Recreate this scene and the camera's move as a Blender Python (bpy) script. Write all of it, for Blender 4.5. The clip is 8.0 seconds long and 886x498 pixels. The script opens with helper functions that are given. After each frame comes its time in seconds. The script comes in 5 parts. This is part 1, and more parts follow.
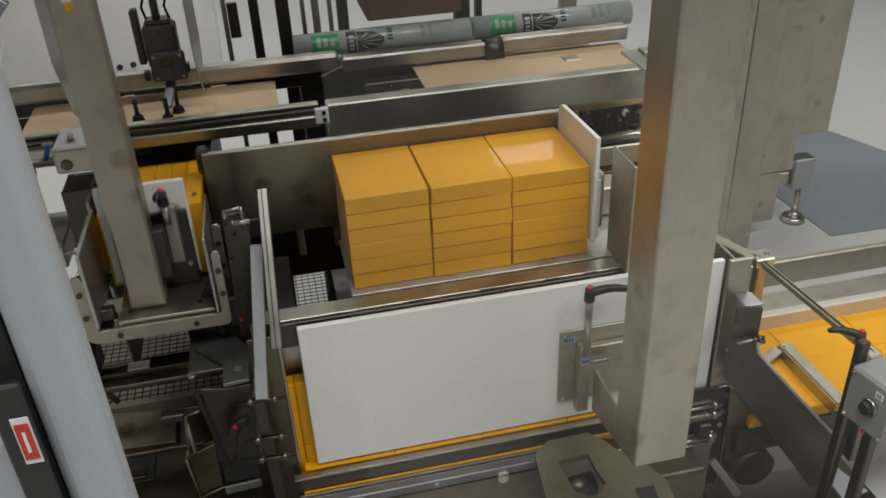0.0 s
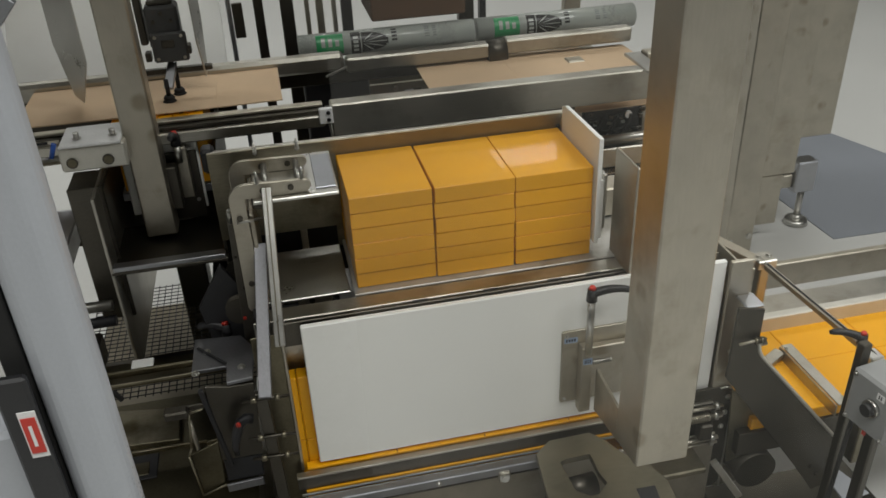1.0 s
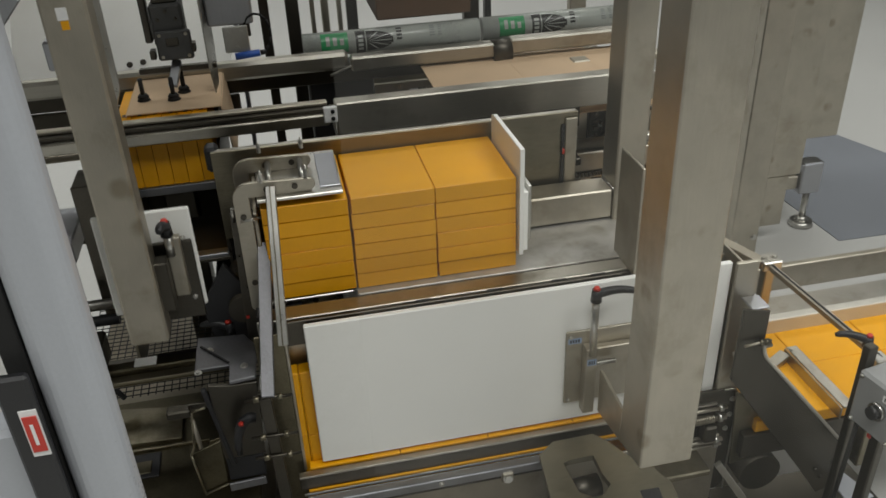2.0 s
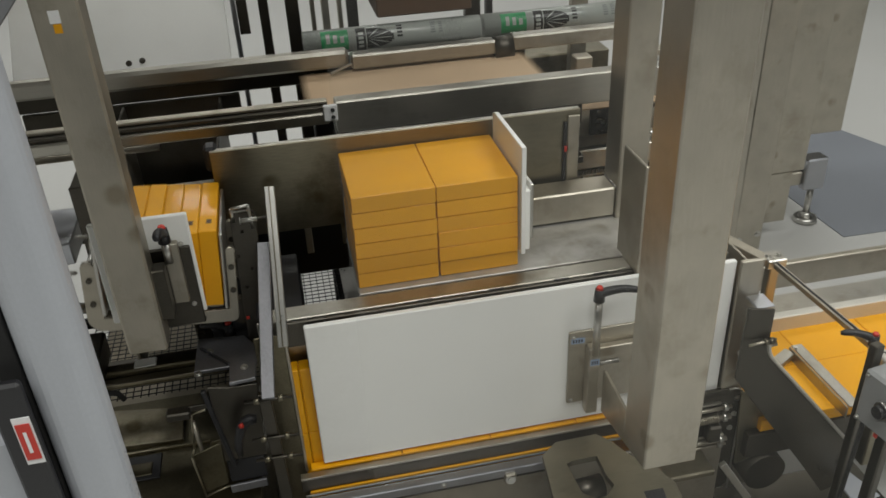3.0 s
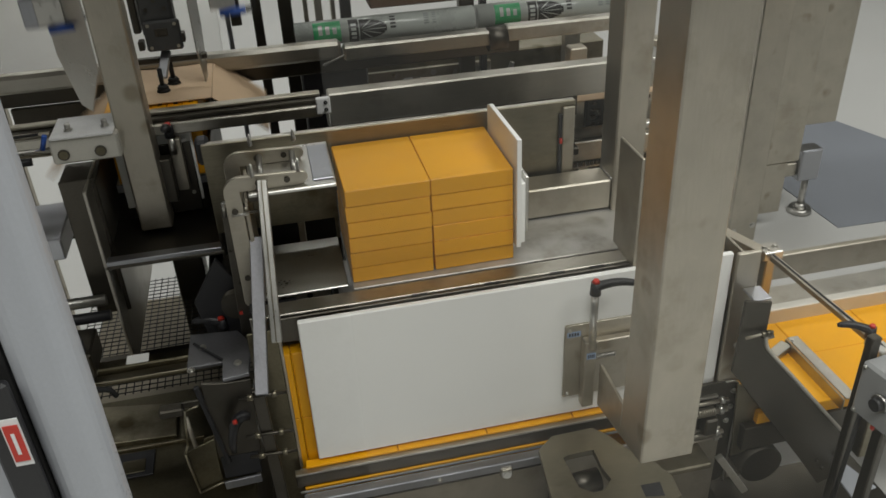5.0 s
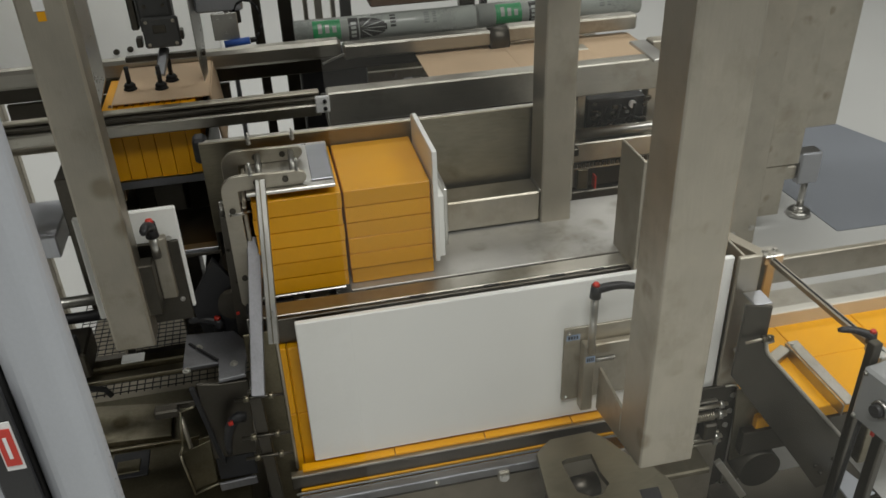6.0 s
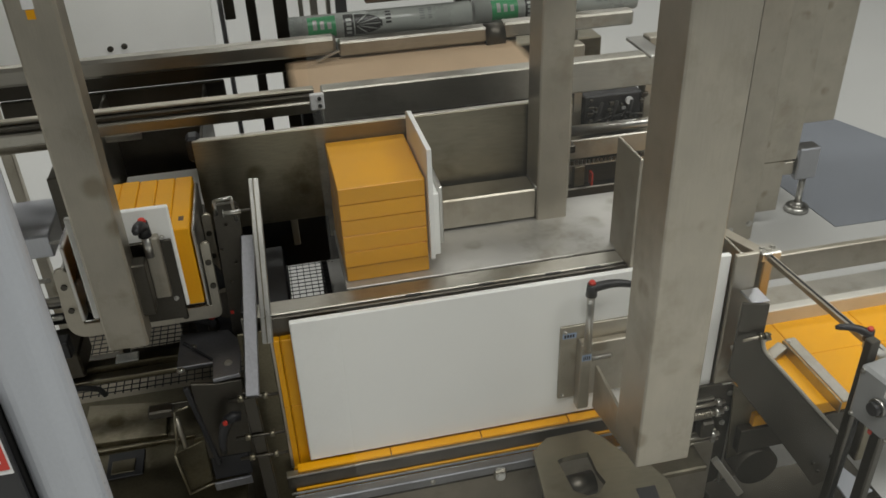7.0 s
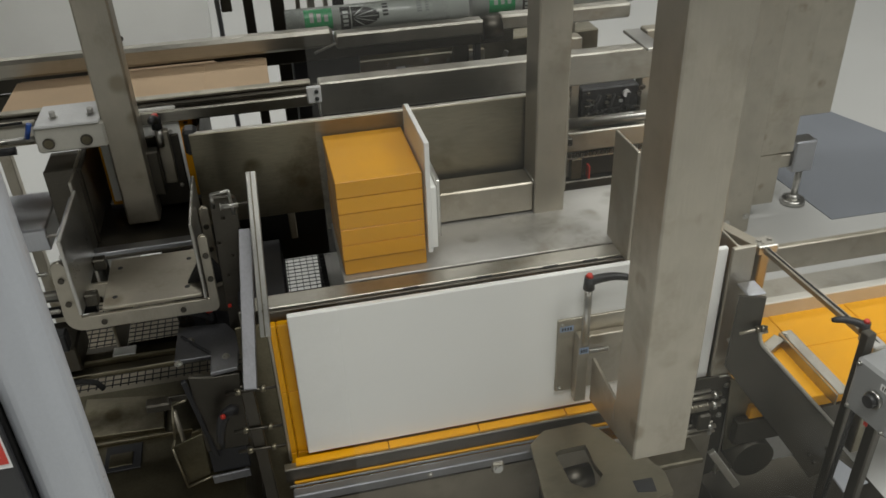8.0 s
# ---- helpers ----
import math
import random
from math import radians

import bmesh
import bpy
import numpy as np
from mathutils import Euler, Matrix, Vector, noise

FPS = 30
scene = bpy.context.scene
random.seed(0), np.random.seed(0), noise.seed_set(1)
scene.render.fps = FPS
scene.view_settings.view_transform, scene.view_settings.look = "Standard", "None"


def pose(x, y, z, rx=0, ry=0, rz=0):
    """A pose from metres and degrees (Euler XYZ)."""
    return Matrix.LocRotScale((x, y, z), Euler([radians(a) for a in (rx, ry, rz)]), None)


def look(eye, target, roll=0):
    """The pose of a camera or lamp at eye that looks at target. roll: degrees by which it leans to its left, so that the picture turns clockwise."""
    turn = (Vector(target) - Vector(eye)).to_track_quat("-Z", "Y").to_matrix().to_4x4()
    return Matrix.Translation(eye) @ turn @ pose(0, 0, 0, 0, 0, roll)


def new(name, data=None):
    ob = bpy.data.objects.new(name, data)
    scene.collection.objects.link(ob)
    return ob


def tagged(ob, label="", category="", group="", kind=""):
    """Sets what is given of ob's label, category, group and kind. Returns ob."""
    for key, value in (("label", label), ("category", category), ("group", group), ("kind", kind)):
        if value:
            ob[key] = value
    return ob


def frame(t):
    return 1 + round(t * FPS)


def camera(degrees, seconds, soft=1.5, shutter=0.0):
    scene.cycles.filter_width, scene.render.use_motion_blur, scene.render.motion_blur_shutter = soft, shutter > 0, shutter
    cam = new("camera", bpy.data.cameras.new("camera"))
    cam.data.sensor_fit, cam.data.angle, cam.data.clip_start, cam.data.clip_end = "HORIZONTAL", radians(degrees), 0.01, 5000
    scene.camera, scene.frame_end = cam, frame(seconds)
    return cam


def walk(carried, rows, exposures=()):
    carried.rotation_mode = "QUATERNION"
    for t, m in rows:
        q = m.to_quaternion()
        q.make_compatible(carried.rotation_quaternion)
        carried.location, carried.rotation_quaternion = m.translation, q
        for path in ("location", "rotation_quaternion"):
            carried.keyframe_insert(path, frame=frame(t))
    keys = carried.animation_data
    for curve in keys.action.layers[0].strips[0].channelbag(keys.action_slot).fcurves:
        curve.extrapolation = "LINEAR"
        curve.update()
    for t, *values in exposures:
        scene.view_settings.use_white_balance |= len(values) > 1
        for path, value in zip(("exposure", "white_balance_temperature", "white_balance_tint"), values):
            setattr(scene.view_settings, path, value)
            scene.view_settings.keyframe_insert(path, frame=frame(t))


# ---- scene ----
cam = camera(55.6, 8.0, 1.6, 0.5)
PATH = [
    (0, (-0.093, -1.375, 0.894), (0.246, 0.311, -0.127), -2.7),
    (0.5, (-0.094, -1.378, 0.895), (0.244, 0.309, -0.125), -2.5),
    (1, (-0.096, -1.382, 0.894), (0.238, 0.307, -0.123), -2.5),
    (1.5, (-0.098, -1.38, 0.892), (0.229, 0.311, -0.124), -2.3),
    (3, (-0.089, -1.362, 0.889), (0.228, 0.326, -0.136), -2.7),
    (3.5, (-0.089, -1.352, 0.886), (0.224, 0.333, -0.145), -3.0),
    (4, (-0.09, -1.354, 0.885), (0.222, 0.328, -0.15), -3.1),
    (4.5, (-0.088, -1.353, 0.885), (0.234, 0.325, -0.155), -3.1),
    (6, (-0.089, -1.333, 0.882), (0.246, 0.339, -0.163), -2.1),
    (6.5, (-0.084, -1.331, 0.883), (0.252, 0.339, -0.166), -2.3),
    (7, (-0.08, -1.324, 0.882), (0.256, 0.342, -0.173), -2.2),
    (7.5, (-0.081, -1.318, 0.881), (0.256, 0.341, -0.183), -2.0),
    (8, (-0.082, -1.323, 0.883), (0.26, 0.332, -0.187), -2.1),
]
walk(cam, [(t, look(eye, target, roll)) for t, eye, target, roll in PATH])

# ---- world and light ----
world = bpy.data.worlds.new("hall_air")
scene.world = world
world.use_nodes = True
world.node_tree.nodes["Background"].inputs[0].default_value = (0.9, 0.95, 1.0, 1)
world.node_tree.nodes["Background"].inputs[1].default_value = 0.12
scene.view_settings.exposure = -0.07


def ceiling_lamp(x, y, sx, sy, watts):
    d = bpy.data.lights.new("ceiling_lamp", "AREA")
    d.shape, d.size, d.size_y, d.energy = "RECTANGLE", sx, sy, watts
    d.color = (0.975, 0.98, 0.935)
    ob = new("ceiling_lamp", d)
    ob.matrix_basis = pose(x, y, 3.9)
    return ob


for lx in (-3.4, -0.2, 3.1):
    for ly, sx, sy, watts in ((-1.9, 2.6, 1.6, 126), (3.2, 2.4, 1.2, 64), (7.9, 1.3, 0.5, 36)):
        ceiling_lamp(lx, ly, sx, sy, watts)


# ---- materials ----
def shade(name, base, rough=0.5, metal=0.0, vary=0.12, scale=18.0, bump=0.02, streak=None, dirt=0.0, dirt_col=(0.1, 0.08, 0.05), coat=0.0, fine=220.0, per_object=0.0, spec=0.5, smudge=0.0):
    m = bpy.data.materials.new(name)
    m.use_nodes = True
    nt = m.node_tree
    n, l = nt.nodes, nt.links
    b = n["Principled BSDF"]
    b.inputs["Metallic"].default_value = metal
    b.inputs["Coat Weight"].default_value = coat
    b.inputs["Specular IOR Level"].default_value = spec
    tc = n.new("ShaderNodeTexCoord")
    mp = n.new("ShaderNodeMapping")
    l.new(tc.outputs["Object"], mp.inputs[0])
    if streak:
        mp.inputs["Scale"].default_value = streak
    big = n.new("ShaderNodeTexNoise")
    big.inputs["Scale"].default_value, big.inputs["Detail"].default_value = scale, 5
    l.new(tc.outputs["Object"], big.inputs["Vector"])
    small = n.new("ShaderNodeTexNoise")
    small.inputs["Scale"].default_value, small.inputs["Detail"].default_value = fine, 3
    l.new(mp.outputs[0], small.inputs["Vector"])
    mixf = n.new("ShaderNodeMath")
    mixf.operation = "ADD"
    l.new(big.outputs["Fac"], mixf.inputs[0])
    half = n.new("ShaderNodeMath")
    half.operation = "MULTIPLY"
    half.inputs[1].default_value = 0.5
    l.new(small.outputs["Fac"], half.inputs[0])
    l.new(half.outputs[0], mixf.inputs[1])
    rng = n.new("ShaderNodeMapRange")
    rng.inputs[1].default_value, rng.inputs[2].default_value = 0.45, 1.05
    rng.inputs[3].default_value, rng.inputs[4].default_value = 1 - vary, 1 + vary
    l.new(mixf.outputs[0], rng.inputs[0])
    col = n.new("ShaderNodeVectorMath")
    col.operation = "SCALE"
    col.inputs[0].default_value = base
    l.new(rng.outputs[0], col.inputs["Scale"])
    out = col.outputs[0]
    if per_object:
        oi = n.new("ShaderNodeObjectInfo")
        r2 = n.new("ShaderNodeMapRange")
        r2.inputs[3].default_value, r2.inputs[4].default_value = 1 - per_object, 1 + per_object
        l.new(oi.outputs["Random"], r2.inputs[0])
        c2 = n.new("ShaderNodeVectorMath")
        c2.operation = "SCALE"
        l.new(out, c2.inputs[0])
        l.new(r2.outputs[0], c2.inputs["Scale"])
        out = c2.outputs[0]
    if dirt:
        sp = n.new("ShaderNodeTexNoise")
        sp.inputs["Scale"].default_value, sp.inputs["Detail"].default_value = scale * 0.6, 6
        sp.inputs["Roughness"].default_value = 0.7
        l.new(tc.outputs["Object"], sp.inputs["Vector"])
        rr = n.new("ShaderNodeMapRange")
        rr.inputs[1].default_value, rr.inputs[2].default_value = 0.52, 0.72
        rr.inputs[4].default_value = dirt
        l.new(sp.outputs["Fac"], rr.inputs[0])
        mx = n.new("ShaderNodeMix")
        mx.data_type = "RGBA"
        mx.inputs["B"].default_value = (*dirt_col, 1)
        l.new(rr.outputs[0], mx.inputs["Factor"])
        l.new(out, mx.inputs["A"])
        out = mx.outputs["Result"]
    if smudge:
        # greasy thumb-sized spots, thinned out by a broad noise
        vo = n.new("ShaderNodeTexVoronoi")
        vo.inputs["Scale"].default_value = 11.0
        l.new(tc.outputs["Object"], vo.inputs["Vector"])
        edge = n.new("ShaderNodeMapRange")
        edge.interpolation_type = "SMOOTHSTEP"
        edge.inputs[1].default_value, edge.inputs[2].default_value = 0.30, 0.14
        l.new(vo.outputs["Distance"], edge.inputs[0])
        thin = n.new("ShaderNodeMapRange")
        thin.inputs[1].default_value, thin.inputs[2].default_value, thin.inputs[4].default_value = 0.48, 0.6, smudge
        l.new(big.outputs["Fac"], thin.inputs[0])
        amount = n.new("ShaderNodeMath")
        amount.operation = "MULTIPLY"
        l.new(edge.outputs[0], amount.inputs[0])
        l.new(thin.outputs[0], amount.inputs[1])
        sm = n.new("ShaderNodeMix")
        sm.data_type = "RGBA"
        sm.inputs["B"].default_value = (*dirt_col, 1)
        l.new(amount.outputs[0], sm.inputs["Factor"])
        l.new(out, sm.inputs["A"])
        out = sm.outputs["Result"]
    l.new(out, b.inputs["Base Color"])
    ro = n.new("ShaderNodeMapRange")
    ro.inputs[1].default_value, ro.inputs[2].default_value = 0.45, 1.05
    ro.inputs[3].default_value, ro.inputs[4].default_value = max(0.03, rough - 0.1), min(1, rough + 0.1)
    l.new(mixf.outputs[0], ro.inputs[0])
    l.new(ro.outputs[0], b.inputs["Roughness"])
    if bump:
        bp = n.new("ShaderNodeBump")
        bp.inputs["Strength"].default_value, bp.inputs["Distance"].default_value = 0.4, bump * 0.02
        l.new(small.outputs["Fac"], bp.inputs["Height"])
        l.new(bp.outputs[0], b.inputs["Normal"])
    return m


STEEL = shade("brushed_steel", (0.48, 0.445, 0.375), 0.45, 1.0, 0.18, 10, 0.03, (6.0, 6.0, 0.12), 0.5, (0.25, 0.205, 0.135), smudge=0.6)
STEEL_X = shade("rolled_steel", (0.46, 0.44, 0.39), 0.38, 1.0, 0.18, 8, 0.03, (0.1, 4.0, 4.0), 0.6, (0.21, 0.175, 0.11))
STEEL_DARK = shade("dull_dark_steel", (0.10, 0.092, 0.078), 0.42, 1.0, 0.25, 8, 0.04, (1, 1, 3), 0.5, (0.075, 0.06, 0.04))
# brown stains, plus a darker base that holds the rear wall's dark reflections
STEEL_STAINED_DIM = shade("stained_dim_brown_steel", (0.26, 0.235, 0.175), 0.38, 1.0, 0.3, 7, 0.03, (0.2, 4.0, 3.0), 0.8, (0.10, 0.08, 0.04), smudge=0.8)
# darker brown steel, mostly for the low parts on the left
STEEL_BROWN = shade("deep_brown_steel", (0.16, 0.142, 0.098), 0.40, 1.0, 0.3, 9, 0.04, None, 0.6, (0.05, 0.04, 0.022))
BLUE_STEEL = shade("worn_bluish_steel", (0.25, 0.25, 0.265), 0.5, 1.0, 0.25, 10, 0.03, (1, 1, 0.15), 0.3, (0.09, 0.08, 0.07))
CREAM_STEEL = shade("pale_machined_block", (0.62, 0.60, 0.54), 0.5, 0.4, 0.1, 14, 0.02, None, 0.2, (0.4, 0.36, 0.28))
STEEL_LIGHT = shade("bright_machined_steel", (0.55, 0.54, 0.51), 0.34, 1.0, 0.1, 14, 0.02, None, 0.08, (0.4, 0.37, 0.3))
ALU = shade("anodised_aluminium", (0.40, 0.41, 0.44), 0.38, 1.0, 0.1, 12, 0.02, (1, 1, 0.1))
WHITE_PE = shade("white_plastic_sheet", (0.92, 0.92, 0.89), 0.42, 0.0, 0.03, 6, 0.015, None, 0.14, (0.72, 0.69, 0.61))
GREY_PAINT = shade("light_grey_paint", (0.43, 0.45, 0.49), 0.35, 0.0, 0.05, 5, 0.03, None, 0.1, (0.4, 0.4, 0.4))
YELLOW = shade("yellow_card", (0.82, 0.385, 0.005), 0.45, 0.0, 0.06, 14, 0.03, None, 0.3, (0.66, 0.27, 0.006), 0.06, 260, 0.07, 0.32)
BROWN_PRINT = shade("dark_brown_print", (0.08, 0.04, 0.02), 0.5)
KRAFT = shade("kraft_cardboard", (0.62, 0.45, 0.29), 0.8, 0.0, 0.08, 10, 0.05, (1, 12, 1), 0.1, (0.52, 0.37, 0.23))
GREY_PLASTIC = shade("dark_grey_housing", (0.055, 0.055, 0.054), 0.42, 0.0, 0.2, 24)
BLACK = shade("black_plastic", (0.016, 0.016, 0.018), 0.45, 0.0, 0.2, 30)
RUBBER = shade("black_rubber", (0.012, 0.012, 0.012), 0.75, 0.0, 0.2, 30)
RED = shade("red_plastic", (0.55, 0.035, 0.02), 0.4)
BLUE = shade("blue_plastic", (0.03, 0.10, 0.42), 0.4)
FLOOR = shade("pale_epoxy_floor", (0.53, 0.53, 0.515), 0.62, 0.0, 0.05, 1.2, 0.02, None, 0.25, (0.62, 0.60, 0.55), 0.0, 60)
BOX_GREY = shade("mid_grey_enclosure_paint", (0.27, 0.275, 0.275), 0.5, 0.0, 0.08, 8, 0.03, None, 0.2, (0.2, 0.2, 0.19))
FLOOR_PLATE = shade("scuffed_floor_plate", (0.50, 0.49, 0.465), 0.5, 0.75, 0.18, 6, 0.03, (0.3, 3.0, 3.0), 0.85, (0.17, 0.145, 0.085), smudge=0.5)
MAT = shade("blue_grey_floor_mat", (0.20, 0.215, 0.245), 0.7, 0.0, 0.08, 4, 0.08, None, 0.0, (0, 0, 0), 0.0, 90)
WALL = shade("grey_hall_paint", (0.22, 0.22, 0.21), 0.8, 0.0, 0.04, 1.0, 0.02)
STICKER = shade("white_sticker", (0.8, 0.8, 0.8), 0.5)
LABEL_BLUE = shade("pale_blue_label", (0.35, 0.45, 0.62), 0.5)
FOIL = shade("printed_film", (0.36, 0.385, 0.36), 0.3, 0.0, 0.06, 12, 0.01, None, 0.0, (0, 0, 0), 0.3)
GREEN_INK = shade("green_ink", (0.03, 0.27, 0.10), 0.35)
BLACK_INK = shade("black_ink", (0.02, 0.02, 0.02), 0.35)
GREY_INK = shade("grey_ink", (0.22, 0.24, 0.23), 0.35)


# ---- mesh helpers ----
def thing(name, label, category, group="", kind="", at=None):
    ob = new(name)
    ob.empty_display_size = 0.02
    if at is not None:
        ob.matrix_basis = at
    return tagged(ob, label, category, group, kind)


def mesh_of(name, bm, material):
    me = bpy.data.meshes.new(name)
    bm.normal_update()
    bm.to_mesh(me)
    bm.free()
    me.materials.append(material)
    return me


def part(name, bm, material, parent, label=""):
    ob = new(name, mesh_of(name, bm, material))
    ob.parent = parent
    if label:
        ob["label"] = label
    return ob


def solo(name, bm, material, label, category, group="", kind="", at=None):
    ob = new(name, mesh_of(name, bm, material))
    if at is not None:
        ob.matrix_basis = at
    return tagged(ob, label, category, group, kind)


def box(x0, x1, y0, y1, z0, z1, bev=0.0015, bm=None):
    own = bmesh.new()
    vs = [own.verts.new((x, y, z)) for x in (x0, x1) for y in (y0, y1) for z in (z0, z1)]
    for f in ((0, 1, 3, 2), (4, 6, 7, 5), (0, 4, 5, 1), (2, 3, 7, 6), (0, 2, 6, 4), (1, 5, 7, 3)):
        own.faces.new([vs[i] for i in f])
    bmesh.ops.recalc_face_normals(own, faces=own.faces)
    if bev:
        bmesh.ops.bevel(own, geom=own.edges[:], offset=bev, segments=1, affect="EDGES")
    return merge(own, bm)


def merge(own, bm):
    if bm is None:
        return own
    tmp = bpy.data.meshes.new("tmp")
    own.to_mesh(tmp)
    own.free()
    bm.from_mesh(tmp)
    bpy.data.meshes.remove(tmp)
    return bm


def rod(p0, p1, r, bm=None, n=16, r2=None):
    own = bmesh.new()
    a, b = Vector(p0), Vector(p1)
    d = b - a
    bmesh.ops.create_cone(own, cap_ends=True, segments=n, radius1=r, radius2=r if r2 is None else r2, depth=d.length)
    m = Matrix.Translation((a + b) / 2) @ d.to_track_quat("Z", "Y").to_matrix().to_4x4()
    bmesh.ops.transform(own, matrix=m, verts=own.verts)
    for f in own.faces:
        f.smooth = len(f.verts) == 4
    return merge(own, bm)


def sheet(outline, axis, at, thick, bm=None, bev=0.001):
    """A plate: its outline in the plane across the axis, from at to at + thick."""
    own = bmesh.new()
    def place(u, v, w):
        return {"x": (w, u, v), "y": (u, w, v), "z": (u, v, w)}[axis]
    lo = [own.verts.new(place(u, v, at)) for u, v in outline]
    hi = [own.verts.new(place(u, v, at + thick)) for u, v in outline]
    own.faces.new(lo)
    own.faces.new(hi[::-1])
    n = len(lo)
    for i in range(n):
        own.faces.new((lo[i], hi[i], hi[(i + 1) % n], lo[(i + 1) % n]))
    bmesh.ops.recalc_face_normals(own, faces=own.faces)
    if bev:
        edges = [e for e in own.edges if len(e.link_faces) == 2 and e.calc_face_angle(0) > 0.6]
        bmesh.ops.bevel(own, geom=edges, offset=bev, segments=1, affect="EDGES")
    return merge(own, bm)


def arc(cx, cy, r, a0, a1, n=6):
    return [(cx + r * math.cos(radians(a0 + (a1 - a0) * i / n)), cy + r * math.sin(radians(a0 + (a1 - a0) * i / n))) for i in range(n + 1)]


def rounded(u0, u1, v0, v1, r):
    return arc(u1 - r, v1 - r, r, 0, 90) + arc(u0 + r, v1 - r, r, 90, 180) + arc(u0 + r, v0 + r, r, 180, 270) + arc(u1 - r, v0 + r, r, 270, 360)


def ring_plate(outer, inner, axis, at, thick):
    """A plate with a hole: both outlines have the same count."""
    own = bmesh.new()
    def place(u, v, w):
        return {"x": (w, u, v), "y": (u, w, v), "z": (u, v, w)}[axis]
    rows = [[own.verts.new(place(u, v, w)) for u, v in line] for line in (outer, inner) for w in (at, at + thick)]
    n = len(outer)
    for a, b in ((0, 1), (1, 3), (3, 2), (2, 0)):
        for i in range(n):
            j = (i + 1) % n
            own.faces.new((rows[a][i], rows[b][i], rows[b][j], rows[a][j]))
    bmesh.ops.recalc_face_normals(own, faces=own.faces)
    return own


def tube(points, radii, n=12, bm=None):
    """A round bar swept along points, one radius a point, with closed ends."""
    own = bmesh.new()
    pts = [Vector(p) for p in points]
    rings = []
    for i, p in enumerate(pts):
        d = (pts[min(i + 1, len(pts) - 1)] - pts[max(i - 1, 0)]).normalized()
        u = d.cross(Vector((0.31, 0.92, 0.22))).normalized()
        v = d.cross(u)
        rings.append([own.verts.new(p + (u * math.cos(2 * math.pi * k / n) + v * math.sin(2 * math.pi * k / n)) * radii[i]) for k in range(n)])
    for a, b in zip(rings, rings[1:]):
        for k in range(n):
            own.faces.new((a[k], a[(k + 1) % n], b[(k + 1) % n], b[k])).smooth = True
    own.faces.new(rings[0][::-1])
    own.faces.new(rings[-1])
    bmesh.ops.recalc_face_normals(own, faces=own.faces)
    return merge(own, bm)


def bolt(p, d, r=0.005, h=0.004, bm=None):
    """A hexagon head on a washer, at p, standing out along d."""
    p, d = Vector(p), Vector(d).normalized()
    bm = rod(p, p + d * 0.0012, r * 1.5, bm, 16)
    return rod(p, p + d * (h + 0.001), r, bm, 6)


def bolts(parent, places, d, r=0.005, material=None):
    for p in places:
        part("bolt", bolt(p, d, r), material or STEEL_LIGHT, parent)


def clamp_lever(parent, p, reach, up=0.05):
    """A clamping lever with a red cap: a boss at p on a steel stud, its arm along reach."""
    p, d = Vector(p), Vector(reach)
    ob = part("clamp_lever", rod(p, p + Vector((0, 0, 0.026)), 0.011, None, 20, 0.009), BLACK, parent, "black plastic clamping lever")
    fs = [i / 8 for i in range(9)]
    bm = tube([p + d * f + Vector((0, 0, 0.016 + 0.010 * math.sin(f * 2.6))) for f in fs], [0.0095 - 0.003 * f for f in fs[:-1]] + [0.004])
    part("arm", bm, BLACK, ob)
    part("cap", rod(p + Vector((0, 0, 0.026)), p + Vector((0, 0, 0.032)), 0.0075, None, 16, 0.005), RED, ob, "red push button cap")
    part("stud", rod(p - Vector((0, 0, up)), p, 0.0075, None, 16), STEEL_LIGHT, ob, "bright steel stud")
    return ob


def hazy_glass():
    m = bpy.data.materials.new("hazy_window")
    m.use_nodes = True
    n, l = m.node_tree.nodes, m.node_tree.links
    n.remove(n["Principled BSDF"])
    # a thin diffuse share paints the pale veil of reflections into the pane
    clear, film, mix = n.new("ShaderNodeBsdfTransparent"), n.new("ShaderNodeBsdfDiffuse"), n.new("ShaderNodeMixShader")
    film.inputs["Color"].default_value = (0.8, 0.79, 0.74, 1)
    veil = n.new("ShaderNodeTexNoise")
    veil.inputs["Scale"].default_value, veil.inputs["Detail"].default_value = 3.0, 4
    level = n.new("ShaderNodeMapRange")
    level.inputs[3].default_value, level.inputs[4].default_value = 0.008, 0.03
    l.new(veil.outputs["Fac"], level.inputs[0])
    l.new(level.outputs[0], mix.inputs[0])
    l.new(clear.outputs[0], mix.inputs[1])
    l.new(film.outputs[0], mix.inputs[2])
    l.new(mix.outputs[0], n["Material Output"].inputs["Surface"])
    return m


WINDOW = hazy_glass()


def slab(p0, p1, width, thick, side=(1, 0, 0), bm=None, bev=0.0015):
    """A flat bar from p0 to p1, width across the side direction."""
    a, b = Vector(p0), Vector(p1)
    d = (b - a)
    s = Vector(side)
    s = (s - d.normalized() * s.dot(d.normalized())).normalized()
    k = d.normalized().cross(s)
    own = box(-width / 2, width / 2, -thick / 2, thick / 2, 0, d.length, bev)
    m = Matrix((s, k, d.normalized())).transposed().to_4x4()
    bmesh.ops.transform(own, matrix=Matrix.Translation(a) @ m, verts=own.verts)
    return merge(own, bm)


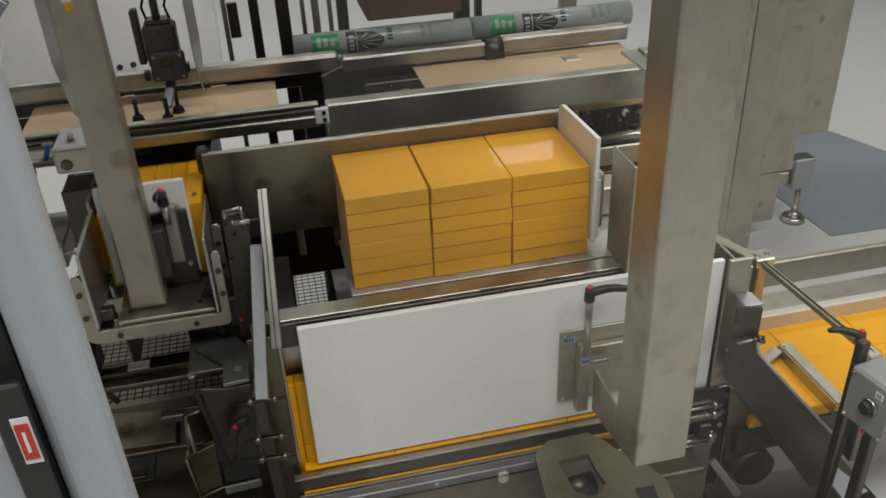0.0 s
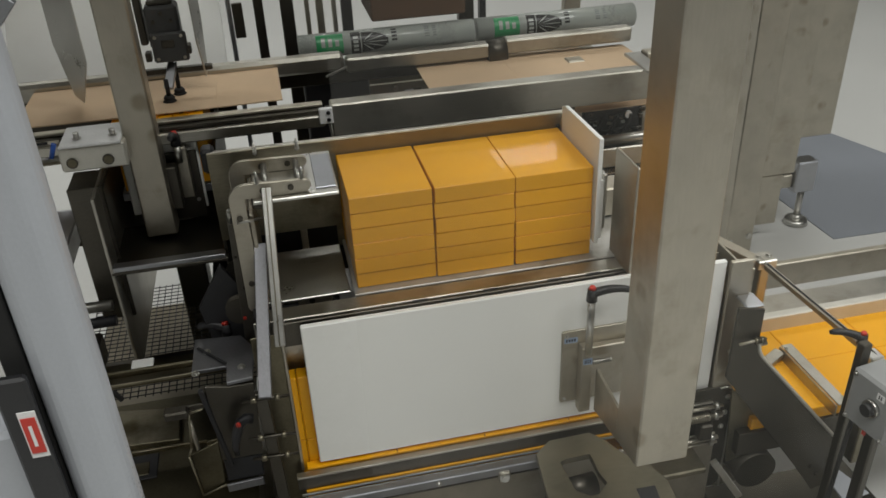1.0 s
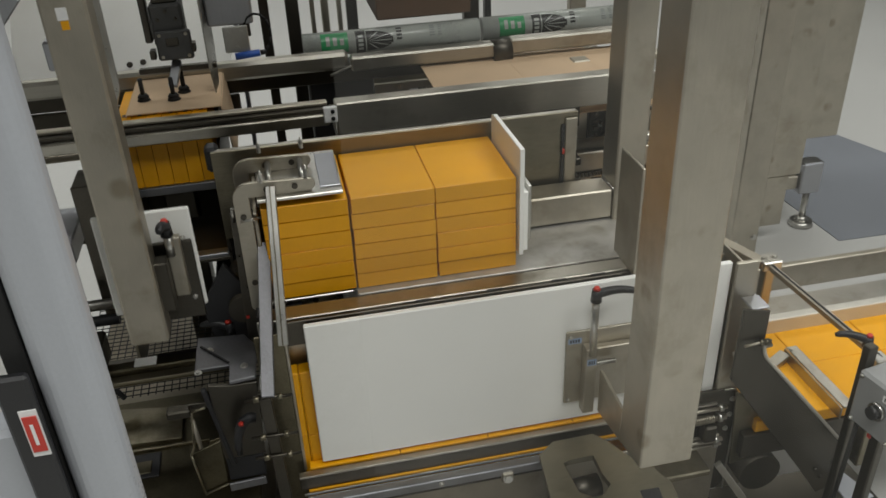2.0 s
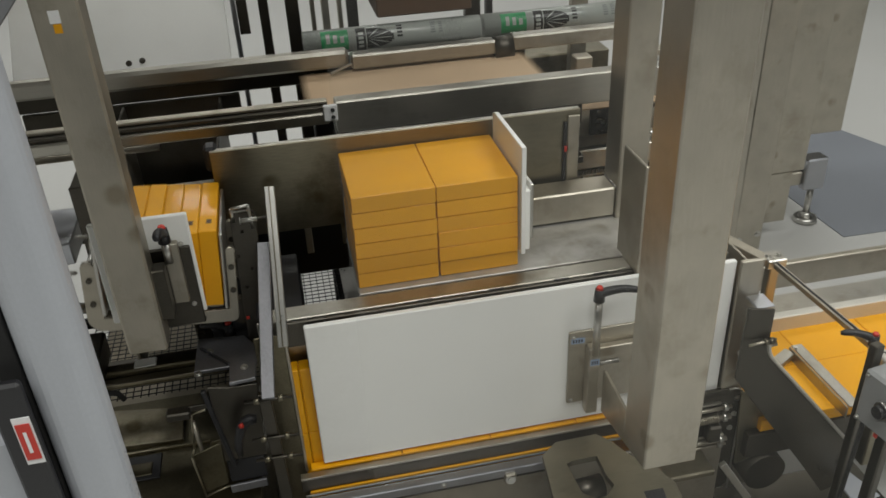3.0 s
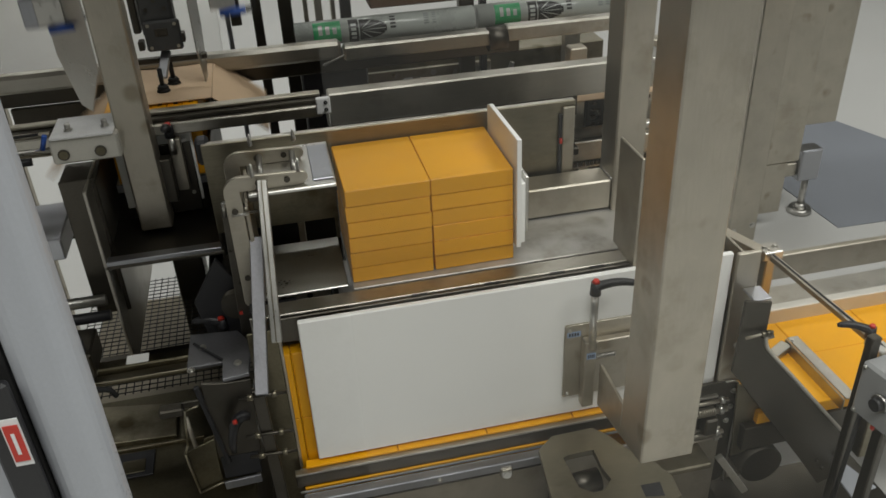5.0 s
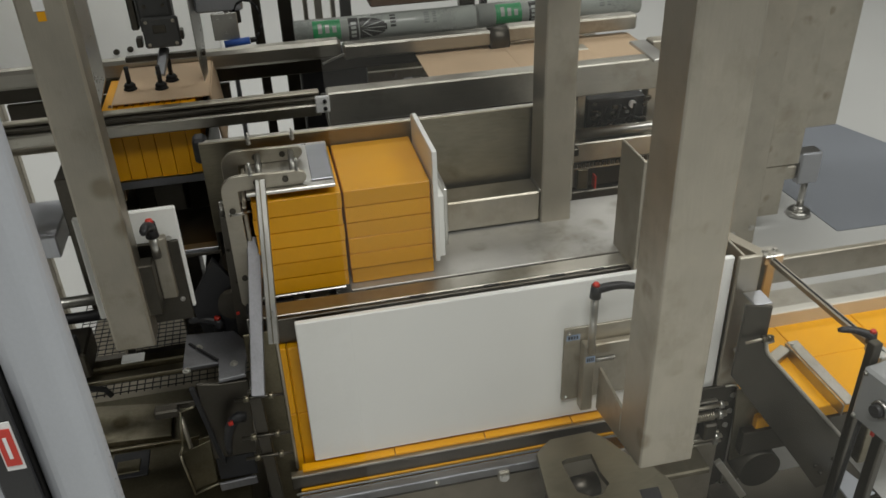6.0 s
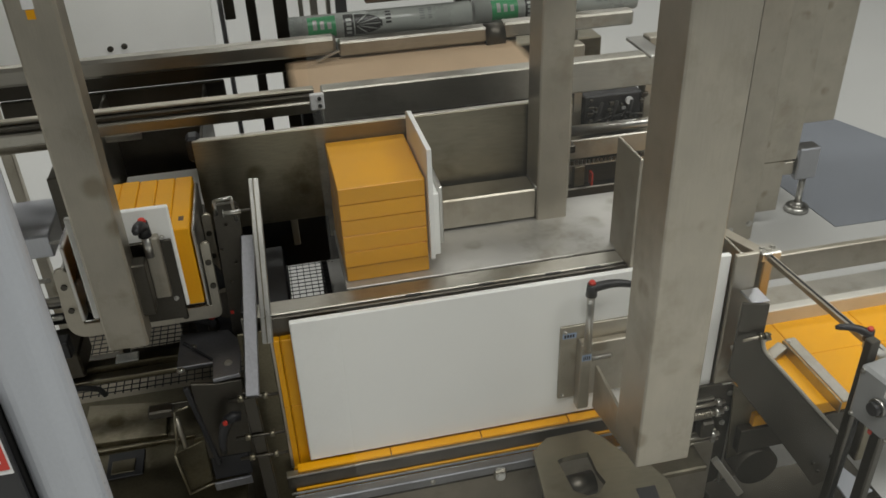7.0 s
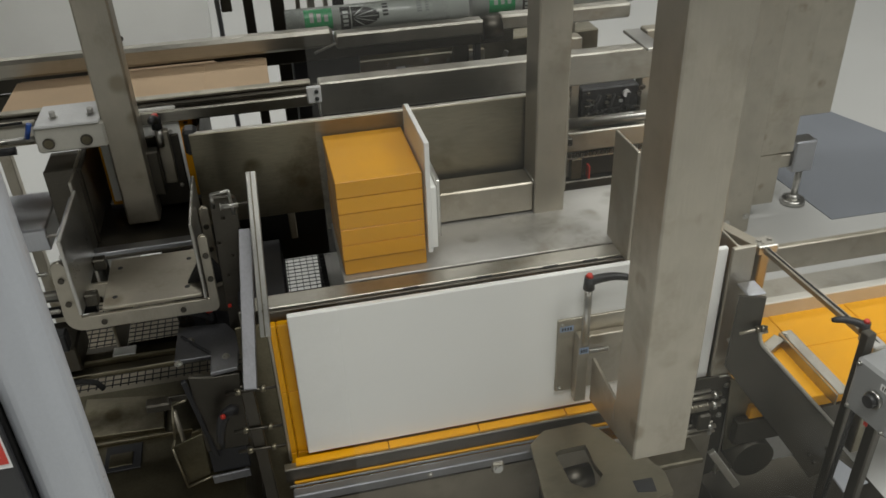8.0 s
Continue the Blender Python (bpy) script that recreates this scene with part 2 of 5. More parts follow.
# ---- hall ----
FZ = -0.93
solo("floor", box(-9, 11, -7, 11, FZ - 0.2, FZ, 0), FLOOR, "pale grey sealed epoxy hall floor", "floor", "", "structure")
solo("wall_north", box(-9.2, 11.2, 11, 11.2, FZ, 4.2, 0), WALL, "grey painted hall wall", "wall", "", "structure")
solo("wall_south", box(-9.2, 11.2, -7.2, -7, FZ, 4.2, 0), WALL, "grey painted hall wall", "wall", "", "structure")
solo("wall_west", box(-9.2, -9, -7, 11, FZ, 4.2, 0), WALL, "grey painted hall wall", "wall", "", "structure")
solo("wall_east", box(11, 11.2, -7, 11, FZ, 4.2, 0), WALL, "grey painted hall wall", "wall", "", "structure")
solo("ceiling", box(-9.2, 11.2, -7.2, 11.2, 4.2, 4.4, 0), WALL, "dark grey hall ceiling", "ceiling", "", "structure")
mat_bm = sheet([(2.083, 1.683), (2.103, 1.268), (3.05, 1.25), (2.93, 1.72), (2.75, 2.25), (2.35, 2.25)], "z", FZ, 0.004, None, 0)
solo("floor_mat", mat_bm, MAT, "flat blue-grey floor mat lying on the floor", "mat")

# ---- product chute ----
chute = thing("product_chute", "worn stainless steel chute with high rear wall", "chute")
part("floor_plate", box(-0.003, 0.66, -0.018, 0.205, -0.006, -0.001), FLOOR_PLATE, chute, "scuffed steel floor plate")
part("front_flange", box(-0.185, 0.56, -0.062, -0.02, -0.014, -0.004), STEEL_X, chute)
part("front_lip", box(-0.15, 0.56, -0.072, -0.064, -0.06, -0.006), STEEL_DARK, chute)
part("dark_cover", box(-0.2, -0.112, -0.019, 0.2, -0.024, -0.018), BLACK, chute, "black cover beside the chute")
for sx in (0.10, 0.24, 0.37, 0.45):
    part("slot_cover", box(sx, sx + 0.03, -0.0665, -0.0635, -0.005, -0.0028, 0.0005), BLACK, chute)
part("rear_wall", sheet([(-0.25, 0.03), (-0.01, 0.03), (-0.01, -0.02), (0.515, -0.02), (0.515, 0.226), (-0.25, 0.226)], "y", 0.214, 0.006), STEEL_STAINED_DIM, chute, "brown stained steel rear wall with dark reflections in its colour")
part("wall_flange", box(-0.25, 0.515, 0.22, 0.232, 0.217, 0.2262), STEEL_X, chute)
part("slotted_upright", box(0.486, 0.512, 0.206, 0.213, 0.0, 0.215), STEEL, chute)
part("slot", box(0.478, 0.4855, 0.2085, 0.2135, 0.02, 0.2, 0.0005), BLACK, chute)
part("end_plate", box(0.529, 0.535, -0.09, 0.012, -0.006, 0.226), STEEL, chute)
part("end_flange", box(0.535, 0.575, -0.09, -0.085, -0.006, 0.226), STEEL, chute)
part("sensor", box(0.4795, 0.4845, 0.203, 0.2085, 0.135, 0.147, 0.0008), RED, chute, "small red sensor lens")

# ---- yellow boxes ----
BW, BD, BH = 0.1575, 0.208, 0.0325


def carton_mesh():
    bm = box(-BW / 2, BW / 2, 0.001, BD, 0.0003, BH - 0.0004, 0.0016)
    return mesh_of("product_box", bm, YELLOW)


CARTON = carton_mesh()
FLAP = mesh_of("flap", box(-BW / 2 + 0.001, BW / 2 - 0.001, -0.0001, 0.0010, 0.0010, BH - 0.0012, 0), YELLOW)
MARK = mesh_of("printed_mark", box(BW / 2 + 0.0002, BW / 2 + 0.0005, 0.03, 0.046, 0.010, 0.019, 0), BROWN_PRINT)


def carton(group, label="yellow glossy card box in a neat stack"):
    ob = new("product_box", CARTON)
    tagged(ob, label, "box", group)
    for nm, me in (("flap", FLAP), ("printed_mark", MARK)):
        ch = new(nm, me)
        ch.parent = ob
    return ob


def column(group):
    jig = random.Random(len(group))
    out = []
    for k in range(6):
        out.append((carton(group), pose(jig.uniform(-0.001, 0.001), jig.uniform(0, 0.003), k * BH, 0, 0, jig.uniform(-0.6, 0.6))))
    return out


COL_A, COL_B, COL_C, COL_P = (column(g) for g in ("first stack of yellow boxes", "second stack of yellow boxes", "third stack of yellow boxes", "packed boxes"))

# boxes waiting on edge behind the white plate, on the lift
ON_EDGE = Matrix(((0, 1, 0, 0), (0, 0, 1, 0), (1, 0, 0, 0), (0, 0, 0, 1)))
WAITING = []
NARROW = mesh_of("product_box", box(-BW / 2, BW / 2, 0.001, 0.0148, 0.0003, BH - 0.0004, 0.0016), YELLOW)
for k in range(3):
    for i in range(5):
        if i == 0:
            # only a narrow box end stands beyond the seam
            c = new("product_box", NARROW)
            tagged(c, "narrow yellow card box end beside the lift boxes", "box", "boxes on the lift")
            WAITING.append((c, pose(-0.152, -0.0865, -BW / 2 - k * 0.1578) @ ON_EDGE))
            continue
        c = carton("boxes on the lift", "yellow card box standing on edge on the lift")
        WAITING.append((c, pose(-0.345 + i * 0.2092, -0.0865, -BW / 2 - k * 0.1578) @ ON_EDGE))

# thin yellow strips, added for a growing yellow band, creep out over the ledge
LEDGE_ROW = []
for i in range(4):
    c = solo("product_box", box(-0.142 + i * 0.186, 0.042 + i * 0.186, 0, 0.02, -0.3475, -0.342, 0.001), YELLOW, "thin yellow strip added on the steel ledge", "box", "boxes on the ledge")
    LEDGE_ROW.append(c)

# ---- backstop that pushes the stack ----
stop = thing("backstop_pusher", "white backing plate on a steel hanging arm", "pusher")
part("backing_plate", sheet([(-0.01, 0.03), (0.2, 0.03), (0.2, 0.246), (0.185, 0.252), (-0.01, 0.257)], "x", 0.0, 0.009), WHITE_PE, stop, "white plastic backing plate")
part("back_block", box(0.010, 0.022, 0.005, 0.12, 0.03, 0.16), WHITE_PE, stop)
part("bracket", box(0.0225, 0.03, 0.01, 0.2, 0.05, 0.17), STEEL_LIGHT, stop)
part("beam", box(0.0305, 0.2525, 0.135, 0.2, 0.003, 0.07, 0.003), STEEL, stop, "horizontal steel box beam")
part("column", box(0.253, 0.318, 0.128, 0.205, -0.005, 1.6, 0.003), STEEL, stop, "upright steel box section")
part("weld_seam", rod((0.2535, 0.1345, 0.071), (0.2535, 0.2, 0.071), 0.0025, None, 8), STEEL_LIGHT, stop, "bright weld seam")

# ---- tilting gripper, drawn about its pivot ----
PX, PZ = -0.2125, -0.0475
tilt = thing("tilting_gripper", "machined steel tilting gripper with three plates", "gripper")
def tg(x0, x1, y0, y1, z0, z1, bev=0.0015, bm=None):
    return box(x0 - PX, x1 - PX, y0, y1, z0 - PZ, z1 - PZ, bev, bm)
part("base_plate", tg(-0.44, -0.262, 0.02, 0.185, -0.012, -0.004), STEEL, tilt, "smooth base plate with dark screws")
part("left_plate", tg(-0.475, -0.468, 0.0, 0.19, 0.0, 0.155), STEEL_LIGHT, tilt, "bright side plate")
part("right_plate", tg(-0.2575, -0.252, 0.0, 0.19, -0.004, 0.155), STEEL_LIGHT, tilt, "bright side plate")
fin_out = [(-0.476, 0.1)] + arc(-0.49, 0.095, 0.012, 20, 180, 5) + [(-0.505, -0.0)] + arc(-0.475, -0.012, 0.03, 180, 270, 6)
fin_out += [(-0.262, -0.042)] + arc(-0.248, -0.028, 0.014, 270, 360, 4) + [(-0.233, 0.112)] + arc(-0.241, 0.112, 0.009, 0, 170, 6) + [(-0.2505, -0.013), (-0.476, -0.013)]
for fy in (0.012, 0.118):
    fin = part("fin", sheet([(x - PX, z - PZ) for x, z in fin_out], "y", fy, 0.008), STEEL, tilt, "curved steel fin")
    for bx, bz in ((-0.44, -0.028), (-0.3, -0.028), (-0.49, 0.02), (-0.49, 0.07), (-0.241, 0.03), (-0.241, 0.08)):
        part("screw", rod((bx - PX, fy - 0.003, bz - PZ), (bx - PX, fy + 0.001, bz - PZ), 0.0055, None, 12), STEEL_DARK, fin)
for bz in (0.025, 0.085):
    part("cross_rod", rod((-0.492 - PX, 0.015, bz - PZ), (-0.492 - PX, 0.123, bz - PZ), 0.0055), STEEL_LIGHT, tilt)
for by in (0.006, 0.14):
    for bz in (0.012, 0.092):
        bm = rod((-0.505 - PX, by, bz - PZ), (-0.53 - PX, by, bz - PZ), 0.0022, None, 8)
        for q in range(6):
            rod((-0.507 - q * 0.003 - PX, by, bz - PZ), (-0.5085 - q * 0.003 - PX, by, bz - PZ), 0.0042, bm, 10)
        part("spring_bolt", bm, STEEL_LIGHT, tilt)
part("end_pad", tg(-0.4785, -0.4755, 0.02, 0.17, 0.115, 0.152, 0.001), ALU, tilt)
for bx in (-0.42, -0.29):
    for by in (0.05, 0.15):
        part("screw", rod((bx - PX, by, -0.0045 - PZ), (bx - PX, by, -0.0035 - PZ), 0.005, None, 10), BLACK, tilt)
for by in (0.03, 0.15):
    part("finger", tg(-0.468, -0.445, by, by + 0.02, -0.004, 0.02, 0.002), STEEL_DARK, tilt)

# ---- left pusher: hanging post with a white plate; its y is that of the post's front ----
lpush = thing("post_pusher", "hanging steel post carrying a white push plate", "pusher")
part("post", box(-0.417, -0.351, 0.0, 0.056, 0.0, 1.5, 0.004), STEEL, lpush, "brownish brushed steel box post")
part("yellow_sticker", box(-0.391, -0.380, -0.0012, -0.0002, 0.566, 0.579, 0), YELLOW, lpush, "small yellow warning sticker")
part("white_sticker", box(-0.394, -0.379, -0.0012, -0.0002, 0.580, 0.598, 0), STICKER, lpush)
part("push_plate", box(-0.447, -0.283, 0.078, 0.088, 0.02, 0.222, 0.002), WHITE_PE, lpush, "white plastic push plate")
part("mount_plate", box(-0.40, -0.288, 0.070, 0.077, 0.0, 0.163, 0.002), STEEL_DARK, lpush, "dark steel mounting plate")
part("slide_block", box(-0.33, -0.305, 0.052, 0.069, 0.06, 0.18, 0.002), STEEL, lpush)
part("web", box(-0.357, -0.33, 0.02, 0.05, 0.05, 0.15, 0.002), STEEL_DARK, lpush)
clamp_lever(lpush, (-0.322, 0.045, 0.19), (-0.004, -0.05, 0.012), 0.04)
bolts(lpush, [(-0.301, 0.0695, 0.045), (-0.301, 0.0695, 0.17)], (0, -1, 0), 0.003)

# ---- front pusher: wide white plate on a hanging duct ----
fpush = thing("front_plate_pusher", "large white plate held by a hanging steel post", "pusher")
part("post", box(0.454, 0.556, -0.345, -0.25, -0.258, 1.5, 0.003), STEEL, fpush, "broad brushed steel box post")
part("cheek", sheet([(-0.34, -0.2565), (-0.135, -0.295), (-0.135, -0.188), (-0.2498, -0.196), (-0.2498, -0.252), (-0.34, -0.252)], "x", 0.4545, 0.006), STEEL, fpush)
part("push_plate", box(-0.115, 0.735, -0.102, -0.09, -0.336, 0.0, 0.002), WHITE_PE, fpush, "large white plastic push plate")
mount = part("mount_plate", sheet(rounded(0.39, 0.56, -0.285, -0.105, 0.004), "y", -0.108, 0.0055), STEEL, fpush, "steel mounting plate")
bolts(mount, [(0.399, -0.1085, -0.116), (0.399, -0.1085, -0.276)], (0, -1, 0), 0.0028)
part("slide_block", box(0.424, 0.448, -0.132, -0.109, -0.30, -0.135, 0.002), STEEL, fpush)
part("cross_bar", box(0.449, 0.54, -0.125, -0.109, -0.165, -0.14, 0.002), STEEL, fpush)
sp = rod((0.449, -0.128, -0.175), (0.49, -0.128, -0.175), 0.003, None, 8)
for q in range(9):
    rod((0.45 + q * 0.0045, -0.128, -0.175), (0.452 + q * 0.0045, -0.128, -0.175), 0.0055, sp, 10)
part("spring", sp, STEEL_LIGHT, fpush)
clamp_lever(fpush, (0.437, -0.132, -0.02), (0.078, -0.012, -0.004), 0.13)
for u0, u1, v0, v1, w in ((0.394, 0.422, -0.133, -0.12, -0.1088), (0.427, 0.446, -0.175, -0.16, -0.1328)):
    lab = part("scale_label", box(u0, u1, w - 0.0006, w, v0, v1, 0), LABEL_BLUE, fpush, "pale blue label with digits")
    for q in range(4):
        ux = u0 + (u1 - u0) * (0.12 + 0.2 * q)
        part("printed_bar", box(ux, ux + (u1 - u0) * 0.13, w - 0.001, w - 0.0007, v0 + 0.003, v1 - 0.003, 0), BLACK_INK, lab)

# ---- left bars and hinge frame ----
sidef = thing("side_guide", "slanted steel guide bars on an upright bracket", "guide")
part("guide_bar", slab((-0.166, 0.03, 0.113), (-0.193, -0.175, -0.088), 0.024, 0.010), BLUE_STEEL, sidef, "blue-grey metal flat bar")
gb = part("channel_bar", slab((-0.138, 0.002, 0.238), (-0.152, -0.165, 0.012), 0.018, 0.012), STEEL_LIGHT, sidef, "bright extruded bar")
part("groove", slab((-0.1385, -0.006, 0.244), (-0.1525, -0.173, 0.018), 0.002, 0.001), STEEL_STAINED_DIM, gb)
part("upright", sheet([(-0.228, -0.16), (-0.183, -0.16), (-0.172, 0.175), (-0.178, 0.182), (-0.218, 0.182)], "y", 0.03, 0.01), STEEL_DARK, sidef, "dark steel upright")
hk = rod((-0.212, 0.027, 0.165), (-0.212, 0.02, 0.196), 0.003, None, 8)
rod((-0.212, 0.02, 0.196), (-0.182, 0.02, 0.199), 0.003, hk, 8)
rod((-0.182, 0.02, 0.199), (-0.180, 0.024, 0.15), 0.003, hk, 8)
part("hook", hk, STEEL_LIGHT, sidef)
part("stop_screw", bolt((-0.2, 0.015, 0.172), (1, 0, 0), 0.0045, 0.03), STEEL_LIGHT, sidef)
part("stop_rod", rod((-0.2, 0.015, 0.172), (-0.145, 0.015, 0.174), 0.0025, None, 10), STEEL_DARK, sidef)
bolts(sidef, [(-0.2, 0.0295, 0.14), (-0.215, 0.0295, 0.09), (-0.21, 0.0295, 0.02), (-0.195, 0.0295, 0.06)], (0, -1, 0), 0.0028, STEEL_DARK)
part("pivot_disc", rod((-0.225, 0.045, -0.04), (-0.225, 0.2, -0.04), 0.03, None, 28), STEEL_DARK, sidef)
part("dark_cheek", sheet([(-0.305, -0.03), (-0.29, -0.12), (-0.22, -0.13), (-0.215, 0.0), (-0.25, 0.06)], "y", 0.06, 0.012), BLACK, sidef)

ctrl = thing("pivot_bearing", "grey steel bearing bracket with black levers", "bracket")
part("top_plate", sheet([(-0.328, -0.05), (-0.263, -0.05), (-0.263, -0.1), (-0.215, -0.095), (-0.21, 0.0), (-0.235, 0.045), (-0.325, 0.055)], "z", -0.105, 0.008), BLUE_STEEL, ctrl, "blue-grey bracket plate")
part("side_plate", sheet([(-0.302, -0.285), (-0.222, -0.285), (-0.214, -0.108), (-0.263, -0.108), (-0.303, -0.1)], "y", -0.1, 0.008), STEEL_DARK, ctrl)
# black block stands in for the shade in the cavity below the plate
part("cavity_block", box(-0.3, -0.228, -0.098, -0.05, -0.345, -0.287, 0.002), BLACK, ctrl, "black block standing for the shade in a cavity")
part("pale_bar", slab((-0.302, -0.104, -0.356), (-0.23, -0.104, -0.352), 0.02, 0.006, (0, 0, 1)), BLUE_STEEL, ctrl)
part("dark_arm", slab((-0.312, -0.1, -0.105), (-0.285, -0.1, -0.3), 0.009, 0.01), BLACK, ctrl)
part("rib", slab((-0.318, 0.02, -0.094), (-0.263, -0.046, -0.094), 0.004, 0.006, (0, 0, 1)), BLACK, ctrl)
bolts(ctrl, [(-0.32, -0.06, -0.097), (-0.3, 0.005, -0.097), (-0.235, -0.06, -0.097)], (0, 0, 1), 0.005)
clamp_lever(ctrl, (-0.262, 0.06, -0.1), (-0.055, 0.01, 0.0), 0.02)
part("lever_cap", rod((-0.250, -0.142, -0.166), (-0.255, -0.145, -0.165), 0.005, None, 16, 0.004), RED, ctrl, "red lever cap")
gp = tube([(-0.225, -0.131, -0.166), (-0.238, -0.132, -0.163), (-0.249, -0.133, -0.170), (-0.257, -0.134, -0.186), (-0.263, -0.135, -0.206), (-0.266, -0.136, -0.226), (-0.266, -0.137, -0.244)],
          [0.009, 0.0105, 0.0105, 0.0095, 0.0085, 0.0075, 0.005])
part("lever_grip", gp, BLACK, ctrl, "black curved lever grip")
part("red_tag", box(-0.222, -0.216, 0.0275, 0.0295, -0.05, -0.044, 0), RED, ctrl, "small red tag")
for z in (-0.088, -0.178, -0.228):
    part("adjust_screw", rod((-0.235, -0.174, z), (-0.15, -0.174, z - 0.003), 0.0032, None, 10), STEEL_DARK, ctrl)
    part("nut", rod((-0.219, -0.174, z - 0.001), (-0.209, -0.174, z - 0.0013), 0.0065, None, 6), STEEL_STAINED_DIM, ctrl)
    part("nut", rod((-0.176, -0.174, z - 0.002), (-0.168, -0.174, z - 0.0023), 0.0065, None, 6), STEEL_STAINED_DIM, ctrl)
br = rod((-0.341, -0.104, -0.152), (-0.351, -0.104, -0.236), 0.0022, None, 8)
for p, q in (((-0.351, -0.104, -0.236), (-0.36, -0.104, -0.257)), ((-0.36, -0.104, -0.257), (-0.351, -0.104, -0.363)), ((-0.351, -0.104, -0.363), (-0.303, -0.104, -0.346)), ((-0.341, -0.104, -0.152), (-0.315, -0.104, -0.146))):
    rod(p, q, 0.0022, br, 8)
part("bent_rod", br, STEEL_STAINED_DIM, ctrl, "bent steel rod")
part("flap_plate", sheet([(-0.358, -0.259), (-0.35, -0.361), (-0.305, -0.345), (-0.302, -0.238)], "y", -0.098, 0.004), STEEL_BROWN, ctrl, "brown stained steel plate")
part("hinge_block", box(-0.385, -0.342, -0.11, -0.09, -0.16, -0.142, 0.003), STEEL_DARK, ctrl)
part("link_bar", box(-0.384, -0.20, -0.09, -0.084, -0.157, -0.145, 0.001), STEEL_DARK, ctrl)
part("front_rail", slab((-0.2, -0.165, -0.08), (-0.19, -0.165, -0.46), 0.022, 0.012), STEEL_DARK, ctrl)

# ---- lower left: mesh, rails, plates ----
mesh_guard = thing("wire_mesh", "black welded wire mesh guard panel", "mesh")
wire_y = mesh_of("wire", rod((0, 0.16, -0.3), (0, 0.62, -0.3), 0.0013, None, 6), BLACK)
wire_x = mesh_of("wire", rod((-0.62, 0, -0.3), (0.06, 0, -0.3), 0.0013, None, 6), BLACK)
for i in range(42):
    w = new("wire", wire_y)
    w.parent, w.location = mesh_guard, (-0.62 + i * 0.0165, 0, 0)
for j in range(28):
    w = new("wire", wire_x)
    w.parent, w.location = mesh_guard, (0, 0.165 + j * 0.0165, 0.0015)
part("rim", box(-0.66, -0.28, 0.262, 0.298, -0.298, -0.290, 0.002), STEEL_DARK, mesh_guard, "brown steel rim")
part("plate", box(-0.012, 0.06, 0.36, 0.62, -0.299, -0.2955, 0.001), STEEL_LIGHT, mesh_guard, "pale plate")
part("housing", box(-0.30, -0.112, 0.22, 0.62, -0.29, -0.12, 0.006), BLACK, mesh_guard, "black motor housing")
# added tan sheet, its dull colour stands for shaded floor seen through the mesh
DIM_FLOOR = shade("dim_floor_tan", (0.30, 0.265, 0.20), 0.6, 0.0, 0.12, 8, 0.03, None, 0.3, (0.16, 0.13, 0.09))
part("tray", box(-0.66, -0.25, 0.10, 0.80, -0.48, -0.474, 0.002), DIM_FLOOR, mesh_guard, "added tan sheet standing for shaded floor below the mesh")
lowrail = thing("lower_rail", "worn steel rail with a perforated strip", "rail")
part("rail", box(-0.8, -0.27, 0.12, 0.15, -0.24, -0.195, 0.003), STEEL_BROWN, lowrail)
part("strip", box(-0.8, -0.27, 0.095, 0.1195, -0.215, -0.208), STEEL_STAINED_DIM, lowrail)
part("white_pad", box(-0.475, -0.43, 0.122, 0.149, -0.1945, -0.19), WHITE_PE, lowrail, "small white pad")
part("hose", tube([(-0.62, 0.09, -0.245), (-0.595, 0.09, -0.225), (-0.565, 0.088, -0.215), (-0.535, 0.088, -0.216), (-0.51, 0.09, -0.226), (-0.502, 0.092, -0.245)], [0.006] * 6, 10), RUBBER, lowrail, "bent black hose")
lowbox = thing("lower_cabinet", "brownish steel machine cabinet with a slot", "cabinet")
part("body", box(-0.85, -0.25, -0.2, 0.31, -0.9, -0.43, 0.003), STEEL_BROWN, lowbox)
part("lid_panel", sheet([(-0.60, 0.15), (-0.42, 0.139), (-0.425, 0.25), (-0.60, 0.28)], "z", -0.43, 0.012), STEEL_STAINED_DIM, lowbox, "lighter olive lid panel")
part("seam_strip", box(-0.62, -0.36, 0.124, 0.130, -0.43, -0.422, 0.001), STEEL_STAINED_DIM, lowbox)
slot = part("slot", box(-0.54, -0.465, 0.04, 0.115, -0.4295, -0.4255, 0.001), BLACK, lowbox)
part("slot_plate", box(-0.53, -0.482, 0.05, 0.088, -0.4253, -0.4225, 0.001), STEEL_BROWN, slot)
part("bent_rod", rod((-0.37, 0.04, -0.29), (-0.36, 0.02, -0.42), 0.0045, None, 10), STEEL, lowbox)
part("angle_plate", sheet([(-0.36, -0.43), (-0.25, -0.43), (-0.25, -0.30), (-0.34, -0.32)], "y", 0.0, 0.005), STEEL_BROWN, lowbox)
part("flat_bar", slab((-0.28, -0.16, -0.42), (-0.17, -0.19, -0.405), 0.03, 0.006, (0, 1, 0.2)), ALU, lowbox)

# ---- front ledge below the white plate ----
ledge = thing("front_ledge", "steel ledge and bars under the white plate", "ledge")
part("ledge_plate", box(-0.165, 0.74, -0.1225, -0.1065, -0.353, -0.348, 0.0008), STEEL_X, ledge)
part("ledge_front", box(-0.165, 0.74, -0.122, -0.118, -0.383, -0.3535, 0.0008), STEEL_DARK, ledge)
part("yellow_strip", box(-0.15, 0.60, -0.1265, -0.1225, -0.387, -0.3825, 0.0008), YELLOW, ledge, "thin yellow strip")
part("lower_strip", box(-0.16, 0.60, -0.129, -0.1275, -0.394, -0.3875, 0.0005), STEEL_X, ledge)
